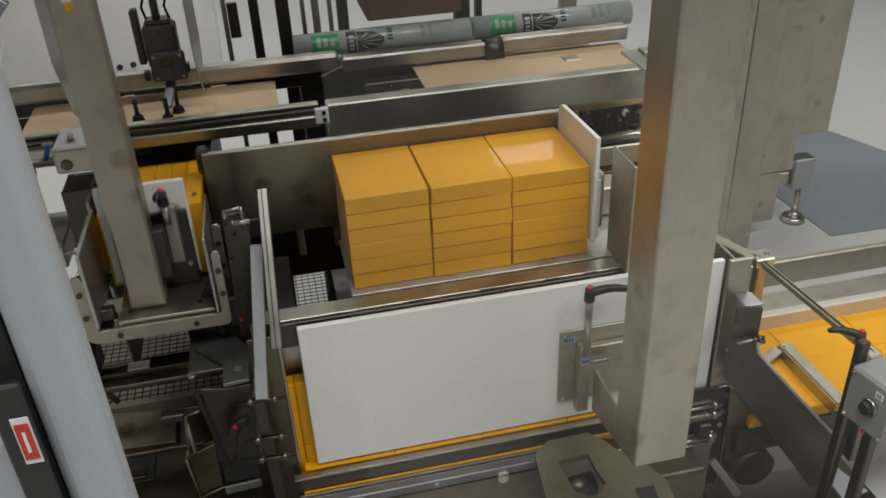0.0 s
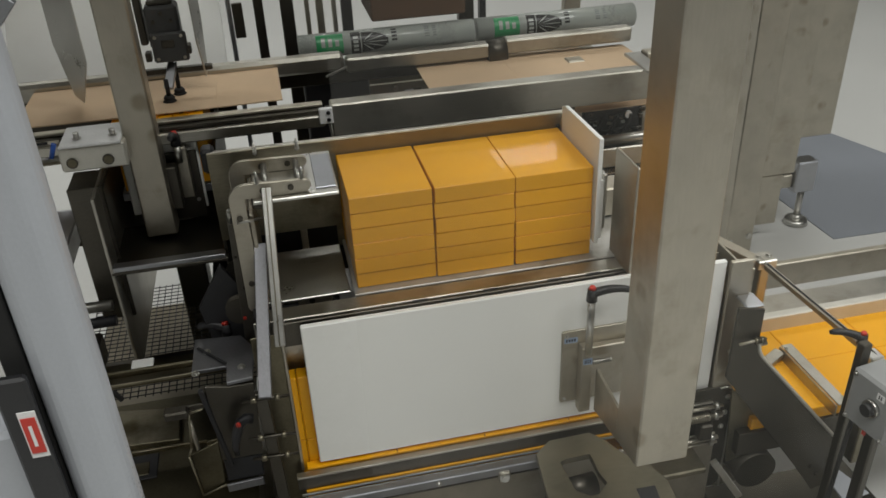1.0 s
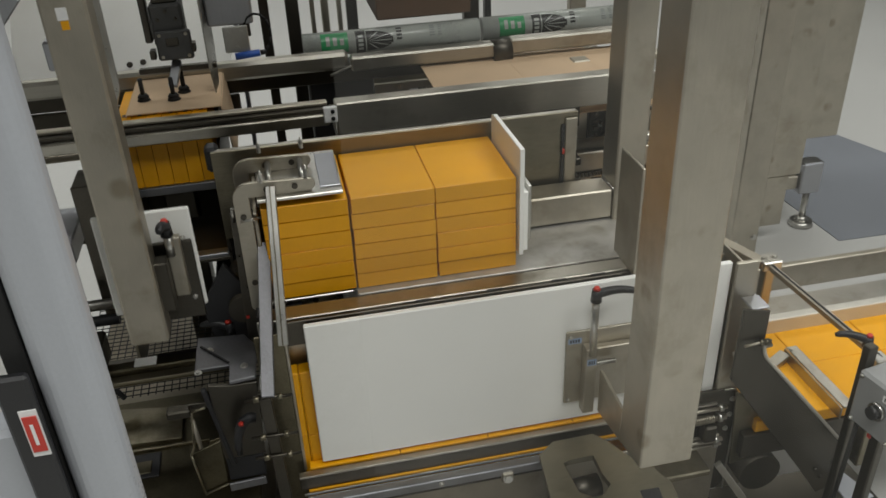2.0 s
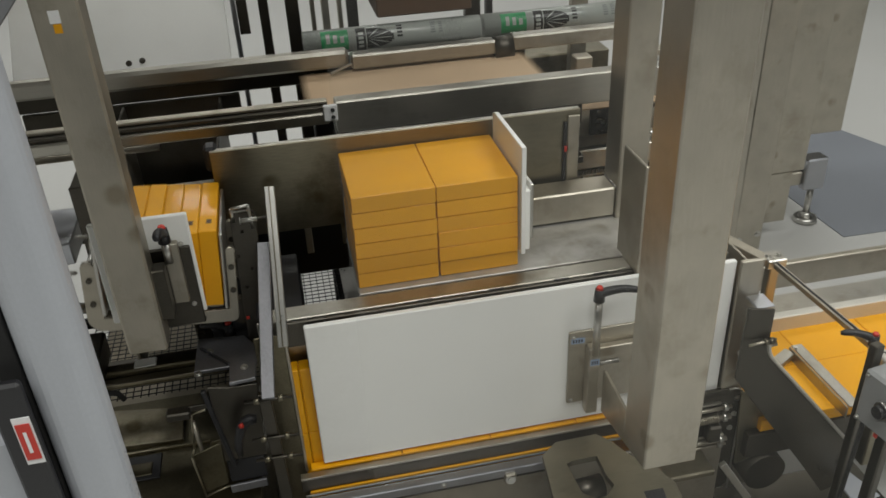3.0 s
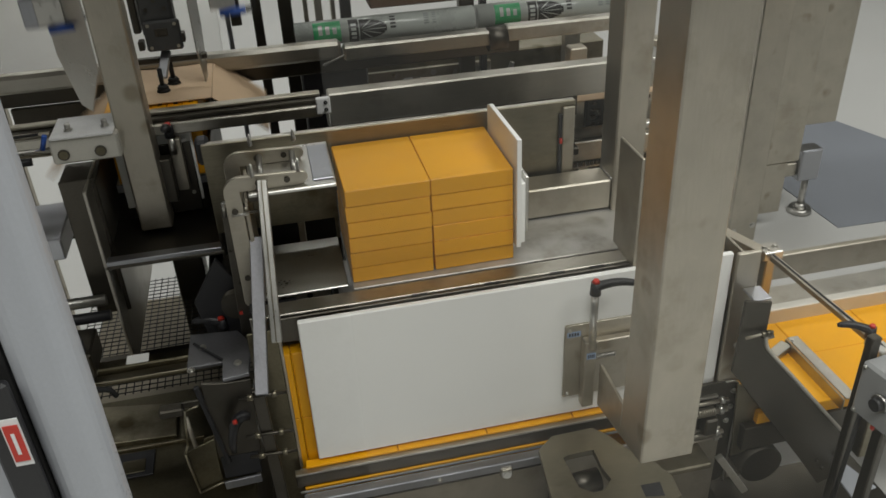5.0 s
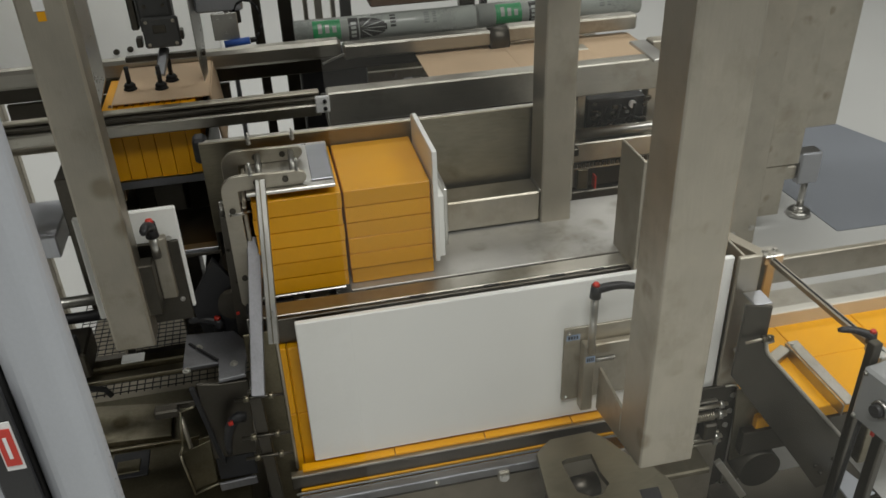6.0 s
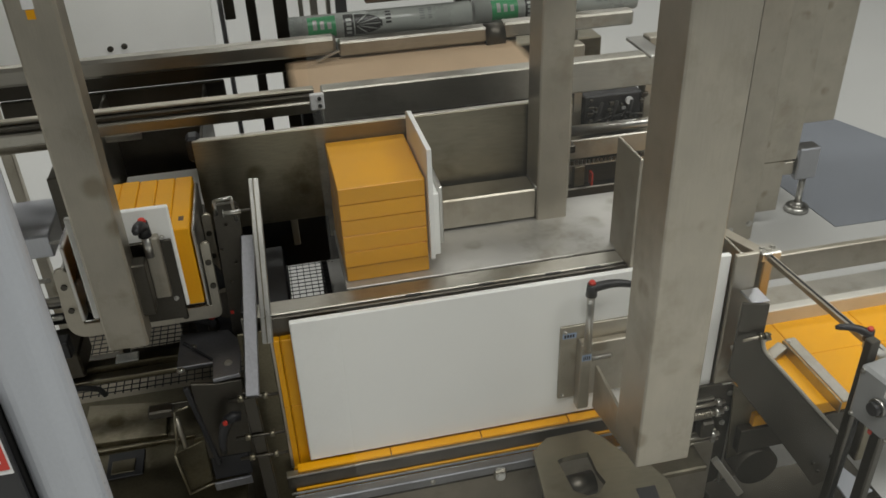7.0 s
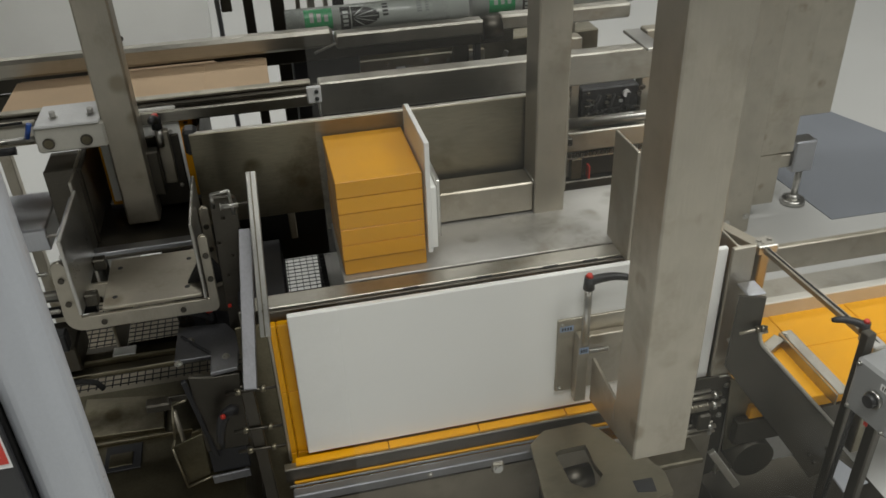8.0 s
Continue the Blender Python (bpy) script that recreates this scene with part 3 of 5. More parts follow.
part("pale_bar", box(-0.155, 0.36, -0.152, -0.1295, -0.416, -0.394, 0.002), ALU, ledge, "pale metal bar")
part("round_bar", rod((-0.16, -0.143, -0.423), (0.37, -0.143, -0.423), 0.0045), STEEL_DARK, ledge)
part("clamp", box(0.245, 0.27, -0.158, -0.135, -0.432, -0.405, 0.003), STEEL, ledge)
bolts(ledge, [(0.257, -0.1585, -0.418)], (0, -1, 0.3), 0.007)
bolts(ledge, [(0.117, -0.1525, -0.404)], (0, -1, 0), 0.004)
part("under_panel", box(-0.16, 0.75, -0.134, -0.128, -0.9, -0.43), STEEL, ledge)
part("end_plate", box(-0.207, -0.1535, -0.0895, -0.0855, -0.60, -0.016), STEEL_BROWN, ledge)
part("back_plate", box(-0.2, 0.75, -0.043, -0.039, -0.37, -0.016), STEEL_X, ledge, "steel back plate")
part("edge_trim", slab((-0.151, -0.0885, 0.0), (-0.151, -0.0885, -0.36), 0.006, 0.004), STEEL, ledge)

casting = thing("clamp_casting", "grey cast clamp arm with openings", "bracket")
o = [(0.322, -0.165), (0.36, -0.135), (0.449, -0.133), (0.472, -0.16), (0.497, -0.213), (0.533, -0.254), (0.55, -0.298), (0.545, -0.347), (0.42, -0.37), (0.301, -0.339)]
i_ = [(0.362, -0.2), (0.374, -0.194), (0.40, -0.193), (0.428, -0.193), (0.428, -0.215), (0.427, -0.244), (0.433, -0.275), (0.41, -0.298), (0.39, -0.30), (0.366, -0.28)]
part("arm_plate", ring_plate(o, i_, "z", -0.374, 0.014), STEEL_STAINED_DIM, casting, "flat grey cast arm")
part("slot", sheet([(0.481, -0.305), (0.52, -0.306), (0.515, -0.34), (0.479, -0.333)], "z", -0.3599, 0.0006, None, 0), BLACK, casting)
part("side_rib", sheet([(-0.146, -0.375), (-0.146, -0.60), (-0.339, -0.60), (-0.339, -0.375)], "x", 0.352, 0.012), STEEL_DARK, casting)
part("inner_rib", box(0.353, 0.361, -0.282, -0.192, -0.5, -0.376), STEEL, casting)
part("roller", rod((0.368, -0.222, -0.42), (0.433, -0.218, -0.418), 0.024, None, 28), STEEL_DARK, casting, "knurled steel roller")
part("roller_flange", rod((0.362, -0.222, -0.42), (0.368, -0.222, -0.42), 0.028, None, 28), STEEL_DARK, casting)
part("leg", box(0.473, 0.513, -0.254, -0.214, -0.739, -0.3745), STEEL_DARK, casting)

# ---- latch group by the front post ----
latch = thing("latch_bracket", "steel latch bracket with screws and spring", "bracket")
part("back_plate", sheet(rounded(0.64, 0.79, -0.62, -0.318, 0.022), "y", -0.115, 0.008), STEEL_DARK, latch, "dark plate with a rounded corner")
part("plate_edge", tube([(0.755, -0.118, -0.3175)] + [(x, -0.118, z) for x, z in arc(0.768, -0.34, 0.0222, 85, 0)] + [(0.7902, -0.118, -0.42), (0.7902, -0.118, -0.62)], [0.0022] * 10, 8), STEEL_LIGHT, latch, "bright worn plate edge")
for z, r in ((-0.345, 0.0045), (-0.372, 0.007), (-0.437, 0.0055), (-0.452, 0.0035)):
    part("link_rod", rod((0.60, -0.14, z - 0.004), (0.752, -0.14, z), r, None, 12), STEEL, latch)
    part("nut", rod((0.733, -0.14, z), (0.742, -0.14, z), r + 0.004, None, 6), STEEL_LIGHT, latch)
coil = bmesh.new()
for q in range(9):
    rod((0.68 + q * 0.005, -0.14, -0.372), (0.682 + q * 0.005, -0.14, -0.372), 0.0105, coil, 14)
part("coil_spring", coil, STEEL, latch, "short coil spring")
part("block", box(0.70, 0.73, -0.155, -0.125, -0.43, -0.385, 0.004), STEEL_DARK, latch)
part("under_tray", box(0.56, 0.70, -0.20, -0.13, -0.478, -0.462, 0.003), STEEL_STAINED_DIM, latch, "brown steel tray")
bolts(latch, [(0.778, -0.1155, -0.348), (0.776, -0.1155, -0.392), (0.772, -0.1155, -0.432)], (0, -1, 0), 0.0045)

base = thing("machine_plinth", "dark steel machine plinth under the stations", "plinth")
part("deck", box(-1.2, 0.82, -0.62, 0.42, -0.76, -0.74, 0.003), STEEL_DARK, base)
part("deck", box(0.825, 1.25, -0.62, 0.02, -0.80, -0.78, 0.003), STEEL_DARK, base)
part("skirt", box(-1.2, 1.25, -0.63, -0.622, -0.92, -0.70, 0.003), STEEL_DARK, base)
for x in (-1.0, 0.0, 1.0):
    part("foot", rod((x, -0.5, -0.929), (x, -0.5, -0.76), 0.03, None, 16), STEEL, base)

# ---- right side: guide, infeed conveyor, control box ----
infeed_wall = thing("infeed_side_wall", "bent steel side wall beside the infeed", "guide")
part("tall_plate", box(0.752, 0.758, -0.1, 0.35, -0.40, 0.0), STEEL, infeed_wall)
part("front_edge", box(0.739, 0.788, -0.112, -0.1025, -0.352, 0.002), STEEL, infeed_wall, "broad steel edge strip")
part("top_cap", box(0.758, 0.796, -0.1585, -0.113, -0.084, -0.079), ALU, infeed_wall, "pale folded top cap")
g_out = [(0.735, -0.072), (0.794, -0.085), (0.794, -0.164), (0.794, -0.172), (0.796, -0.181), (0.798, -0.189), (0.802, -0.198), (0.806, -0.205), (1.062, -0.515), (1.071, -0.534), (1.066, -0.592), (1.047, -0.63), (1.009, -0.644), (0.942, -0.544), (0.732, -0.247)]
part("curved_guide", sheet(g_out, "y", -0.165, 0.006), STEEL_DARK, infeed_wall, "dark curved guide plate with bright edge")
# pale tube along the worn edge paints in the glint of the lamps
rim = tube([(u, -0.166, v) for u, v in g_out[2:9]], [0.0042] * 7, 10)
part("edge", rim, CREAM_STEEL, infeed_wall, "worn edge with its lamp glint painted pale")
part("edge_pad", box(g_out[9][0] - 0.012, g_out[9][0] + 0.006, -0.172, -0.158, g_out[9][1] - 0.012, g_out[9][1] + 0.012, 0.002), STEEL_LIGHT, infeed_wall)
bolts(infeed_wall, [(1.009, -0.1655, -0.592), (1.033, -0.1655, -0.553), (0.99, -0.1655, -0.563)], (0, -1, 0), 0.004, STEEL_DARK)
part("stay_rod", rod((0.742, -0.176, -0.155), (0.80, -0.176, -0.15), 0.0032, None, 10), STEEL, infeed_wall)
for q in range(2):
    part("nut", rod((0.775 + q * 0.012, -0.176, -0.1525), (0.783 + q * 0.012, -0.176, -0.152), 0.0075, None, 6), STEEL_STAINED_DIM, infeed_wall)
part("lower_bracket", sheet([(0.776, -0.322), (0.872, -0.345), (0.862, -0.52), (0.792, -0.535)], "y", -0.13, 0.006), STEEL_STAINED_DIM, infeed_wall, "brownish steel bracket plate")
part("pale_strut", slab((0.712, -0.2, -0.446), (0.79, -0.2, -0.569), 0.016, 0.012), STEEL_LIGHT, infeed_wall, "pale steel strut")
part("spacer_pin", rod((0.755, -0.125, -0.215), (0.84, -0.125, -0.205), 0.006, None, 12), STEEL_LIGHT, infeed_wall)

conv = thing("infeed_conveyor", "low steel infeed conveyor with pale belt", "conveyor")
part("bed", box(0.80, 2.2, -0.15, 0.135, -0.50, -0.435), STEEL_DARK, conv)
part("rear_rail", box(0.84, 2.2, 0.14, 0.165, -0.43, -0.36, 0.003), CREAM_STEEL, conv)
part("rear_flange", box(0.84, 2.2, 0.1655, 0.24, -0.372, -0.366), STEEL_X, conv)
part("outer_rail", box(1.0, 2.2, 0.36, 0.38, -0.44, -0.36, 0.003), STEEL, conv)
part("end_roller", rod((0.86, -0.15, -0.56), (0.86, 0.1, -0.56), 0.05, None, 28), STEEL_DARK, conv)
drum = part("drum", rod((0.885, -0.24, -0.68), (0.885, -0.225, -0.68), 0.075, None, 40), STEEL_DARK, conv)
part("drum_rim", tube([(0.885 + 0.074 * math.cos(radians(a)), -0.241, -0.68 + 0.074 * math.sin(radians(a))) for a in range(0, 361, 12)], [0.005] * 31, 8), STEEL_LIGHT, drum, "bright drum rim")
part("hub", rod((0.885, -0.246, -0.68), (0.885, -0.2405, -0.68), 0.022, None, 20), STEEL, drum)
part("leg", box(0.95, 1.0, 0.1, 0.15, -0.925, -0.505, 0.003), STEEL, conv)
part("leg", box(1.9, 1.95, 0.1, 0.15, -0.925, -0.505, 0.003), STEEL, conv)
part("leg", box(1.02, 1.05, 0.36, 0.39, -0.925, -0.445, 0.003), STEEL, conv)

for i in range(12):
    c = carton("boxes on the infeed", "yellow card box lying flat on the infeed conveyor")
    c.matrix_basis = pose(0.83 + (i // 2) * 0.2092, -0.066 if i % 2 else 0.0925, -0.434, 0, 0, -90)
tbar = thing("t_stop", "pale steel t-shaped stop bar over the boxes", "stop")
part("top_flange", slab((1.022, 0.045, -0.372), (1.025, -0.18, -0.372), 0.028, 0.004, (1, 0, 0)), STEEL_X, tbar, "worn upper flange")
part("web", slab((1.006, 0.045, -0.388), (1.008, -0.18, -0.388), 0.03, 0.004, (0, 0, 1)), STEEL_X, tbar)
part("cross_bar", slab((0.92, -0.01, -0.385), (1.003, 0.036, -0.385), 0.014, 0.028, (0, 0, 1)), STEEL_X, tbar)
bolts(tbar, [(1.012, 0.03, -0.37)], (0, 0, 1), 0.004)

grail = thing("guide_rail", "slender black and steel guide rail on posts", "rail")
part("rail", slab((1.0, 0.165, -0.205), (1.055, -0.2, -0.235), 0.016, 0.014), STEEL, grail)
part("groove", slab((1.0, 0.163, -0.197), (1.055, -0.2, -0.227), 0.005, 0.002), BLACK, grail)
part("post", box(0.99, 1.016, 0.15, 0.175, -0.44, -0.2, 0.003), STEEL, grail)
part("head_block", box(0.978, 1.03, 0.145, 0.19, -0.215, -0.19, 0.003), STEEL_LIGHT, grail)
bolts(grail, [(0.99, 0.168, -0.19), (1.018, 0.168, -0.19)], (0, 0, 1), 0.006)
part("arm", slab((0.92, 0.31, -0.195), (0.985, 0.16, -0.2), 0.03, 0.02), STEEL, grail)
part("front_post", box(1.03, 1.06, -0.235, -0.205, -0.5, -0.24, 0.003), STEEL_STAINED_DIM, grail)
part("front_block", box(1.035, 1.067, -0.21, -0.175, -0.252, -0.226, 0.003), STEEL_LIGHT, grail)
clamp_lever(grail, (1.045, -0.16, -0.225), (-0.06, 0.03, 0.0), 0.02)

cbox = thing("control_box", "light grey control box with a black knob", "control box", at=pose(0.93, -0.28, 0, 0, 0, 9.4))
part("enclosure", box(0, 0.075, -0.105, 0, -0.294, -0.168, 0.006), BOX_GREY, cbox)
part("ring", rod((-0.0005, -0.062, -0.226), (-0.009, -0.062, -0.226), 0.018, None, 24), STEEL_LIGHT, cbox)
part("knob", rod((-0.0092, -0.062, -0.226), (-0.02, -0.062, -0.226), 0.0145, None, 24, 0.0125), BLACK, cbox, "round black knob")
st_ = part("sticker", box(-0.0009, -0.0001, -0.083, -0.065, -0.2, -0.185, 0), STICKER, cbox)
for q in range(2):
    part("printed_bar", box(-0.0014, -0.001, -0.077 + q * 0.005, -0.0745 + q * 0.005, -0.197, -0.188, 0), BLACK_INK, st_)
part("stand", box(0.012, 0.032, -0.075, -0.05, -0.93, -0.2945, 0.003), STEEL_DARK, cbox)
part("post", box(0.02, 0.042, 0.003, 0.022, -0.93, -0.13, 0.002), STEEL_DARK, cbox, "slim steel post")
part("cover_plate", sheet([(0.116, 0.086), (0.158, 0.097), (0.168, 0.008), (0.097, 0.009)], "z", -0.6, 0.005), GREY_PAINT, cbox, "pale cover plate")
part("cable", rod((0.02, -0.012, -0.29), (0.025, 0.0, -0.6), 0.005, None, 10), RUBBER, cbox)
part("red_tag", box(0.004, 0.009, -0.058, -0.05, -0.304, -0.2945, 0.001), RED, cbox, "small red tag")
bolts(cbox, [(-0.0005, -0.01, -0.178), (-0.0005, -0.01, -0.284), (-0.0005, -0.095, -0.284)], (-1, 0, 0), 0.0035)

# ---- rear transfer: rails, film rolls, uprights ----
beam = thing("cross_beam", "long brushed steel cross beam", "beam")
part("box_beam", box(0.015, 0.78, 0.38, 0.42, 0.165, 0.238, 0.003), STEEL_X, beam)
part("top_strip", box(-0.95, 0.0, 0.408, 0.43, 0.226, 0.234, 0.002), STEEL, beam, "brushed top strip")
part("groove", box(-0.95, 0.0, 0.392, 0.43, 0.2165, 0.2255, 0.001), STEEL_DARK, beam)
part("under_rail", box(-0.95, 0.0, 0.379, 0.42, 0.190, 0.216, 0.003), STEEL_X, beam)
clp = part("clip", box(-0.012, 0.018, 0.368, 0.3795, 0.20, 0.236, 0.002), STICKER, beam, "pale clamp with two screws")
for z in (0.21, 0.226):
    part("screw", rod((0.008, 0.3685, z), (0.008, 0.365, z), 0.0045, None, 10), BLACK, clp)
part("end_bracket", box(0.75, 0.79, 0.36, 0.50, 0.235, 0.243), STEEL_LIGHT, beam)

rr = thing("rear_rail", "long steel angle rail behind the chute", "rail")
part("tube", box(-1.1, 0.08, 0.68, 0.72, 0.212, 0.256, 0.008), STEEL_X, rr)
part("angle", box(0.085, 0.46, 0.68, 0.72, 0.205, 0.242, 0.005), STEEL_X, rr)
part("angle_end", box(0.50, 0.85, 0.68, 0.72, 0.21, 0.248, 0.005), STEEL_X, rr)
part("joint", rod((0.455, 0.70, 0.215), (0.505, 0.70, 0.218), 0.03, None, 20), STEEL_DARK, rr)
part("lower_bar", box(-1.1, 0.55, 0.728, 0.745, 0.165, 0.208, 0.003), STEEL_DARK, rr)
part("back_tray", box(-0.72, -0.2, 0.728, 0.74, 0.09, 0.162, 0.003), STEEL_DARK, rr, "dark tray behind the blank rest")
part("latch", slab((0.03, 0.67, 0.205), (0.085, 0.67, 0.225), 0.006, 0.006, (0, 1, 0)), STEEL_LIGHT, rr)
part("lower_tube", rod((-1.1, 0.60, 0.1), (-0.4, 0.60, 0.1), 0.014), STEEL, rr)

for x0, x1 in ((-0.024, 0.443), (0.451, 0.90)):
    roll = thing("film_roll", "roll of printed grey-green film", "film roll", "film rolls")
    R, ry_, rz_ = 0.031, 0.80, 0.247
    part("film", rod((x0, ry_, rz_), (x1, ry_, rz_), R, None, 40), FOIL, roll)
    def wrap(name, xa, xb, a0, a1, mat_, lift):
        bm = bmesh.new()
        n_ = 10
        pts = [(math.cos(radians(a0 + (a1 - a0) * i / n_)), math.sin(radians(a0 + (a1 - a0) * i / n_))) for i in range(n_ + 1)]
        lo = [(bm.verts.new((xa, ry_ + c * (R + lift), rz_ + s * (R + lift))), bm.verts.new((xb, ry_ + c * (R + lift), rz_ + s * (R + lift)))) for c, s in pts]
        for q in range(n_):
            bm.faces.new((lo[q][0], lo[q][1], lo[q + 1][1], lo[q + 1][0]))
        part(name, bm, mat_, roll)
    wrap("green_print", x0 + 0.045, x0 + 0.115, 110, 215, GREEN_INK, 0.0006)
    for q in range(3):
        wrap("pale_print", x0 + 0.058 + q * 0.018, x0 + 0.068 + q * 0.018, 130 + 8 * q, 175, FOIL, 0.001)
    wrap("black_print", x0 + 0.135, x0 + 0.16, 110, 250, BLACK_INK, 0.0006)
    for q in range(4):
        wrap("pale_print", x0 + 0.141, x0 + 0.154, 135 + q * 20, 148 + q * 20, FOIL, 0.001)
    for q in range(12):
        xa = x0 + 0.163 + q * 0.0058
        sp_ = 52 * math.sqrt(max(0.02, 1 - ((q + 0.5) / 12) ** 2))
        wrap("black_print", xa, xa + 0.0058, 168 - sp_, 168 + sp_, BLACK_INK, 0.0006)
    for q in range(5):
        al = radians(-62 + q * 31)
        bm = bmesh.new()
        prev = None
        for h in range(7):
            f_ = 0.12 + 0.85 * h / 6
            w_ = 0.02 + 0.16 * (1 - f_) * f_
            pair = []
            for sg in (-1, 1):
                aa = al + sg * w_
                th = radians(168 - 50 * f_ * math.sin(aa))
                pair.append(bm.verts.new((x0 + 0.163 + 0.068 * f_ * math.cos(aa), ry_ + math.cos(th) * (R + 0.001), rz_ + math.sin(th) * (R + 0.001))))
            if prev:
                bm.faces.new((prev[0], prev[1], pair[1], pair[0]))
            prev = pair
        part("pale_print", bm, FOIL, roll)
    for q in range(4):
        wrap("grey_print", x0 + 0.242, x0 + 0.256, 112 + q * 17, 122 + q * 17, BLACK_INK, 0.0006)
    for q in range(5):
        wrap("grey_print", x0 + 0.33, x0 + 0.343, 115 + q * 12, 122 + q * 12, GREY_INK, 0.0006)
        wrap("grey_print", x0 + 0.352, x0 + 0.362, 115 + q * 12, 121 + q * 12, GREY_INK, 0.0006)

drive = thing("rear_drive_unit", "brownish steel drive housing behind the film rolls", "machine housing")
part("body", box(0.165, 0.93, 1.07, 1.35, -0.93, 0.055, 0.004), STEEL_STAINED_DIM, drive)
part("side_rail", box(0.16, 0.56, 1.055, 1.069, 0.0, 0.035, 0.002), STEEL, drive, "brushed steel strip")
for u0, u1, v0, v1 in ((0.2, 0.36, -0.075, -0.02), (0.44, 0.54, -0.07, 0.03), (0.66, 0.78, -0.12, -0.03), (0.84, 0.92, -0.18, -0.04)):
    part("dark_opening", box(u0, u1, 1.0665, 1.0695, v0, v1, 0.001), BLACK, drive)
for u, v in ((0.285, -0.035), (0.345, -0.03)):
    part("sensor_lens", box(u, u + 0.022, 1.058, 1.066, v - 0.012, v, 0.001), RED if u > 0.3 else STEEL_LIGHT, drive, "small sensor")
for u in (0.42, 0.60):
    part("link_arm", slab((u, 1.06, -0.06), (u + 0.03, 1.06, 0.02), 0.014, 0.01), STEEL_LIGHT, drive)
cb = bmesh.new()
for q in range(7):
    a0, a1 = q / 7, (q + 1) / 7
    rod((0.17 + 0.08 * a0, 1.05, -0.06 - 0.03 * math.sin(3.1 * a0)), (0.17 + 0.08 * a1, 1.05, -0.06 - 0.03 * math.sin(3.1 * a1)), 0.004, cb, 8)
part("cable", cb, RUBBER, drive)
bolts(drive, [(0.38, 1.0545, 0.018), (0.26, 1.0545, 0.018), (0.52, 1.0545, 0.018)], (0, -1, 0), 0.006)

part("dark_cabinet", box(-0.02, 0.16, 0.86, 0.92, -0.925, 0.17, 0.004), BLACK, drive, "black side cabinet")
gate = thing("upright_rack", "upright dark posts at the rear", "rack")
for x, w, mat_ in ((-0.192, 0.013, ALU), (-0.112, 0.026, STEEL_DARK), (-0.035, 0.036, STEEL_DARK), (0.02, 0.012, STEEL), (0.055, 0.02, STEEL), (0.095, 0.012, STEEL), (0.13, 0.03, BLACK), (0.475, 0.045, STEEL_DARK), (0.525, 0.018, BLACK), (-0.83, 0.03, STEEL), (-0.88, 0.03, STEEL_DARK), (-0.935, 0.03, STEEL), (-0.99, 0.04, STEEL_DARK), (-1.05, 0.03, STEEL), (0.80, 0.05, STEEL)):
    part("upright", box(x - w / 2, x + w / 2, 1.0, 1.03, -0.308 if -0.2 < x < 0.0 else -0.928, 1.6, 0.002), mat_, gate)
part("foot_rail", box(-0.9, 0.85, 1.0, 1.03, -0.35, -0.31, 0.003), STEEL_DARK, gate)
part("dark_hood", box(0.17, 0.42, 0.78, 0.99, 0.30, 0.62, 0.004), shade("dark_brown_panel", (0.10, 0.055, 0.03), 0.6), gate, "dark brown panel")
part("small_plate", box(-0.183, -0.155, 0.985, 0.998, 0.235, 0.33, 0.002), STEEL_DARK, gate)

panel = thing("white_guard_panel", "sloping white guard panel with two bolts", "panel", at=pose(0, 0.93, 0.185, -42, 0, 0))
part("sheet", box(-0.775, -0.215, 0.0, 0.008, -0.01, 0.62, 0.002), WHITE_PE, panel)
bolts(panel, [(-0.482, -0.0005, 0.02), (-0.447, -0.0005, 0.024)], (0, -1, 0), 0.0055, STEEL_DARK)
part("stay", box(-0.755, -0.725, 0.0085, 0.03, -0.01, 0.62, 0.002), STEEL, panel)
part("stay", box(-0.26, -0.23, 0.0085, 0.03, -0.01, 0.62, 0.002), STEEL, panel)

rframe = thing("rear_side_frame", "steel frame with cables behind the chute", "frame")
part("upright", box(0.645, 0.69, 0.60, 0.64, -0.925, 0.2, 0.003), STEEL, rframe)
part("upright", box(0.86, 0.90, 0.60, 0.64, -0.925, 0.2, 0.003), STEEL, rframe)
part("shelf_rail", rod((0.60, 0.55, -0.008), (1.1, 0.55, -0.008), 0.014), STEEL_LIGHT, rframe)
part("chain_rail", box(0.58, 1.1, 0.54, 0.57, -0.085, -0.03, 0.003), STEEL_X, rframe)
links = bmesh.new()
for q in range(44):
    box(0.585 + q * 0.0115, 0.593 + q * 0.0115, 0.535, 0.5395, -0.098, -0.0865, 0.0, links)
part("roller_chain", links, STEEL_DARK, rframe, "row of small dark chain links")
part("chain_edge", box(0.58, 1.1, 0.538, 0.57, -0.104, -0.0985, 0.001), STEEL_LIGHT, rframe)
part("lower_rail", box(0.58, 1.1, 0.54, 0.57, -0.2, -0.17, 0.003), STEEL_DARK, rframe)
part("brown_leg", box(0.655, 0.685, 0.54, 0.56, -0.165, -0.106, 0.002), STEEL_STAINED_DIM, rframe)
part("dark_block", box(0.695, 0.855, 0.60, 0.64, -0.06, 0.06, 0.004), BLACK, rframe)
for q in range(6):
    part("terminal", box(0.72 + (q % 3) * 0.04, 0.73 + (q % 3) * 0.04, 0.594, 0.5995, -0.02 + (q // 3) * 0.035, -0.012 + (q // 3) * 0.035, 0.001), STICKER if q % 2 else STEEL, rframe)
for q in range(3):
    part("cable", rod((0.71 + q * 0.05, 0.59, -0.055), (0.74 + q * 0.04, 0.585, 0.045), 0.005, None, 8), RUBBER, rframe)
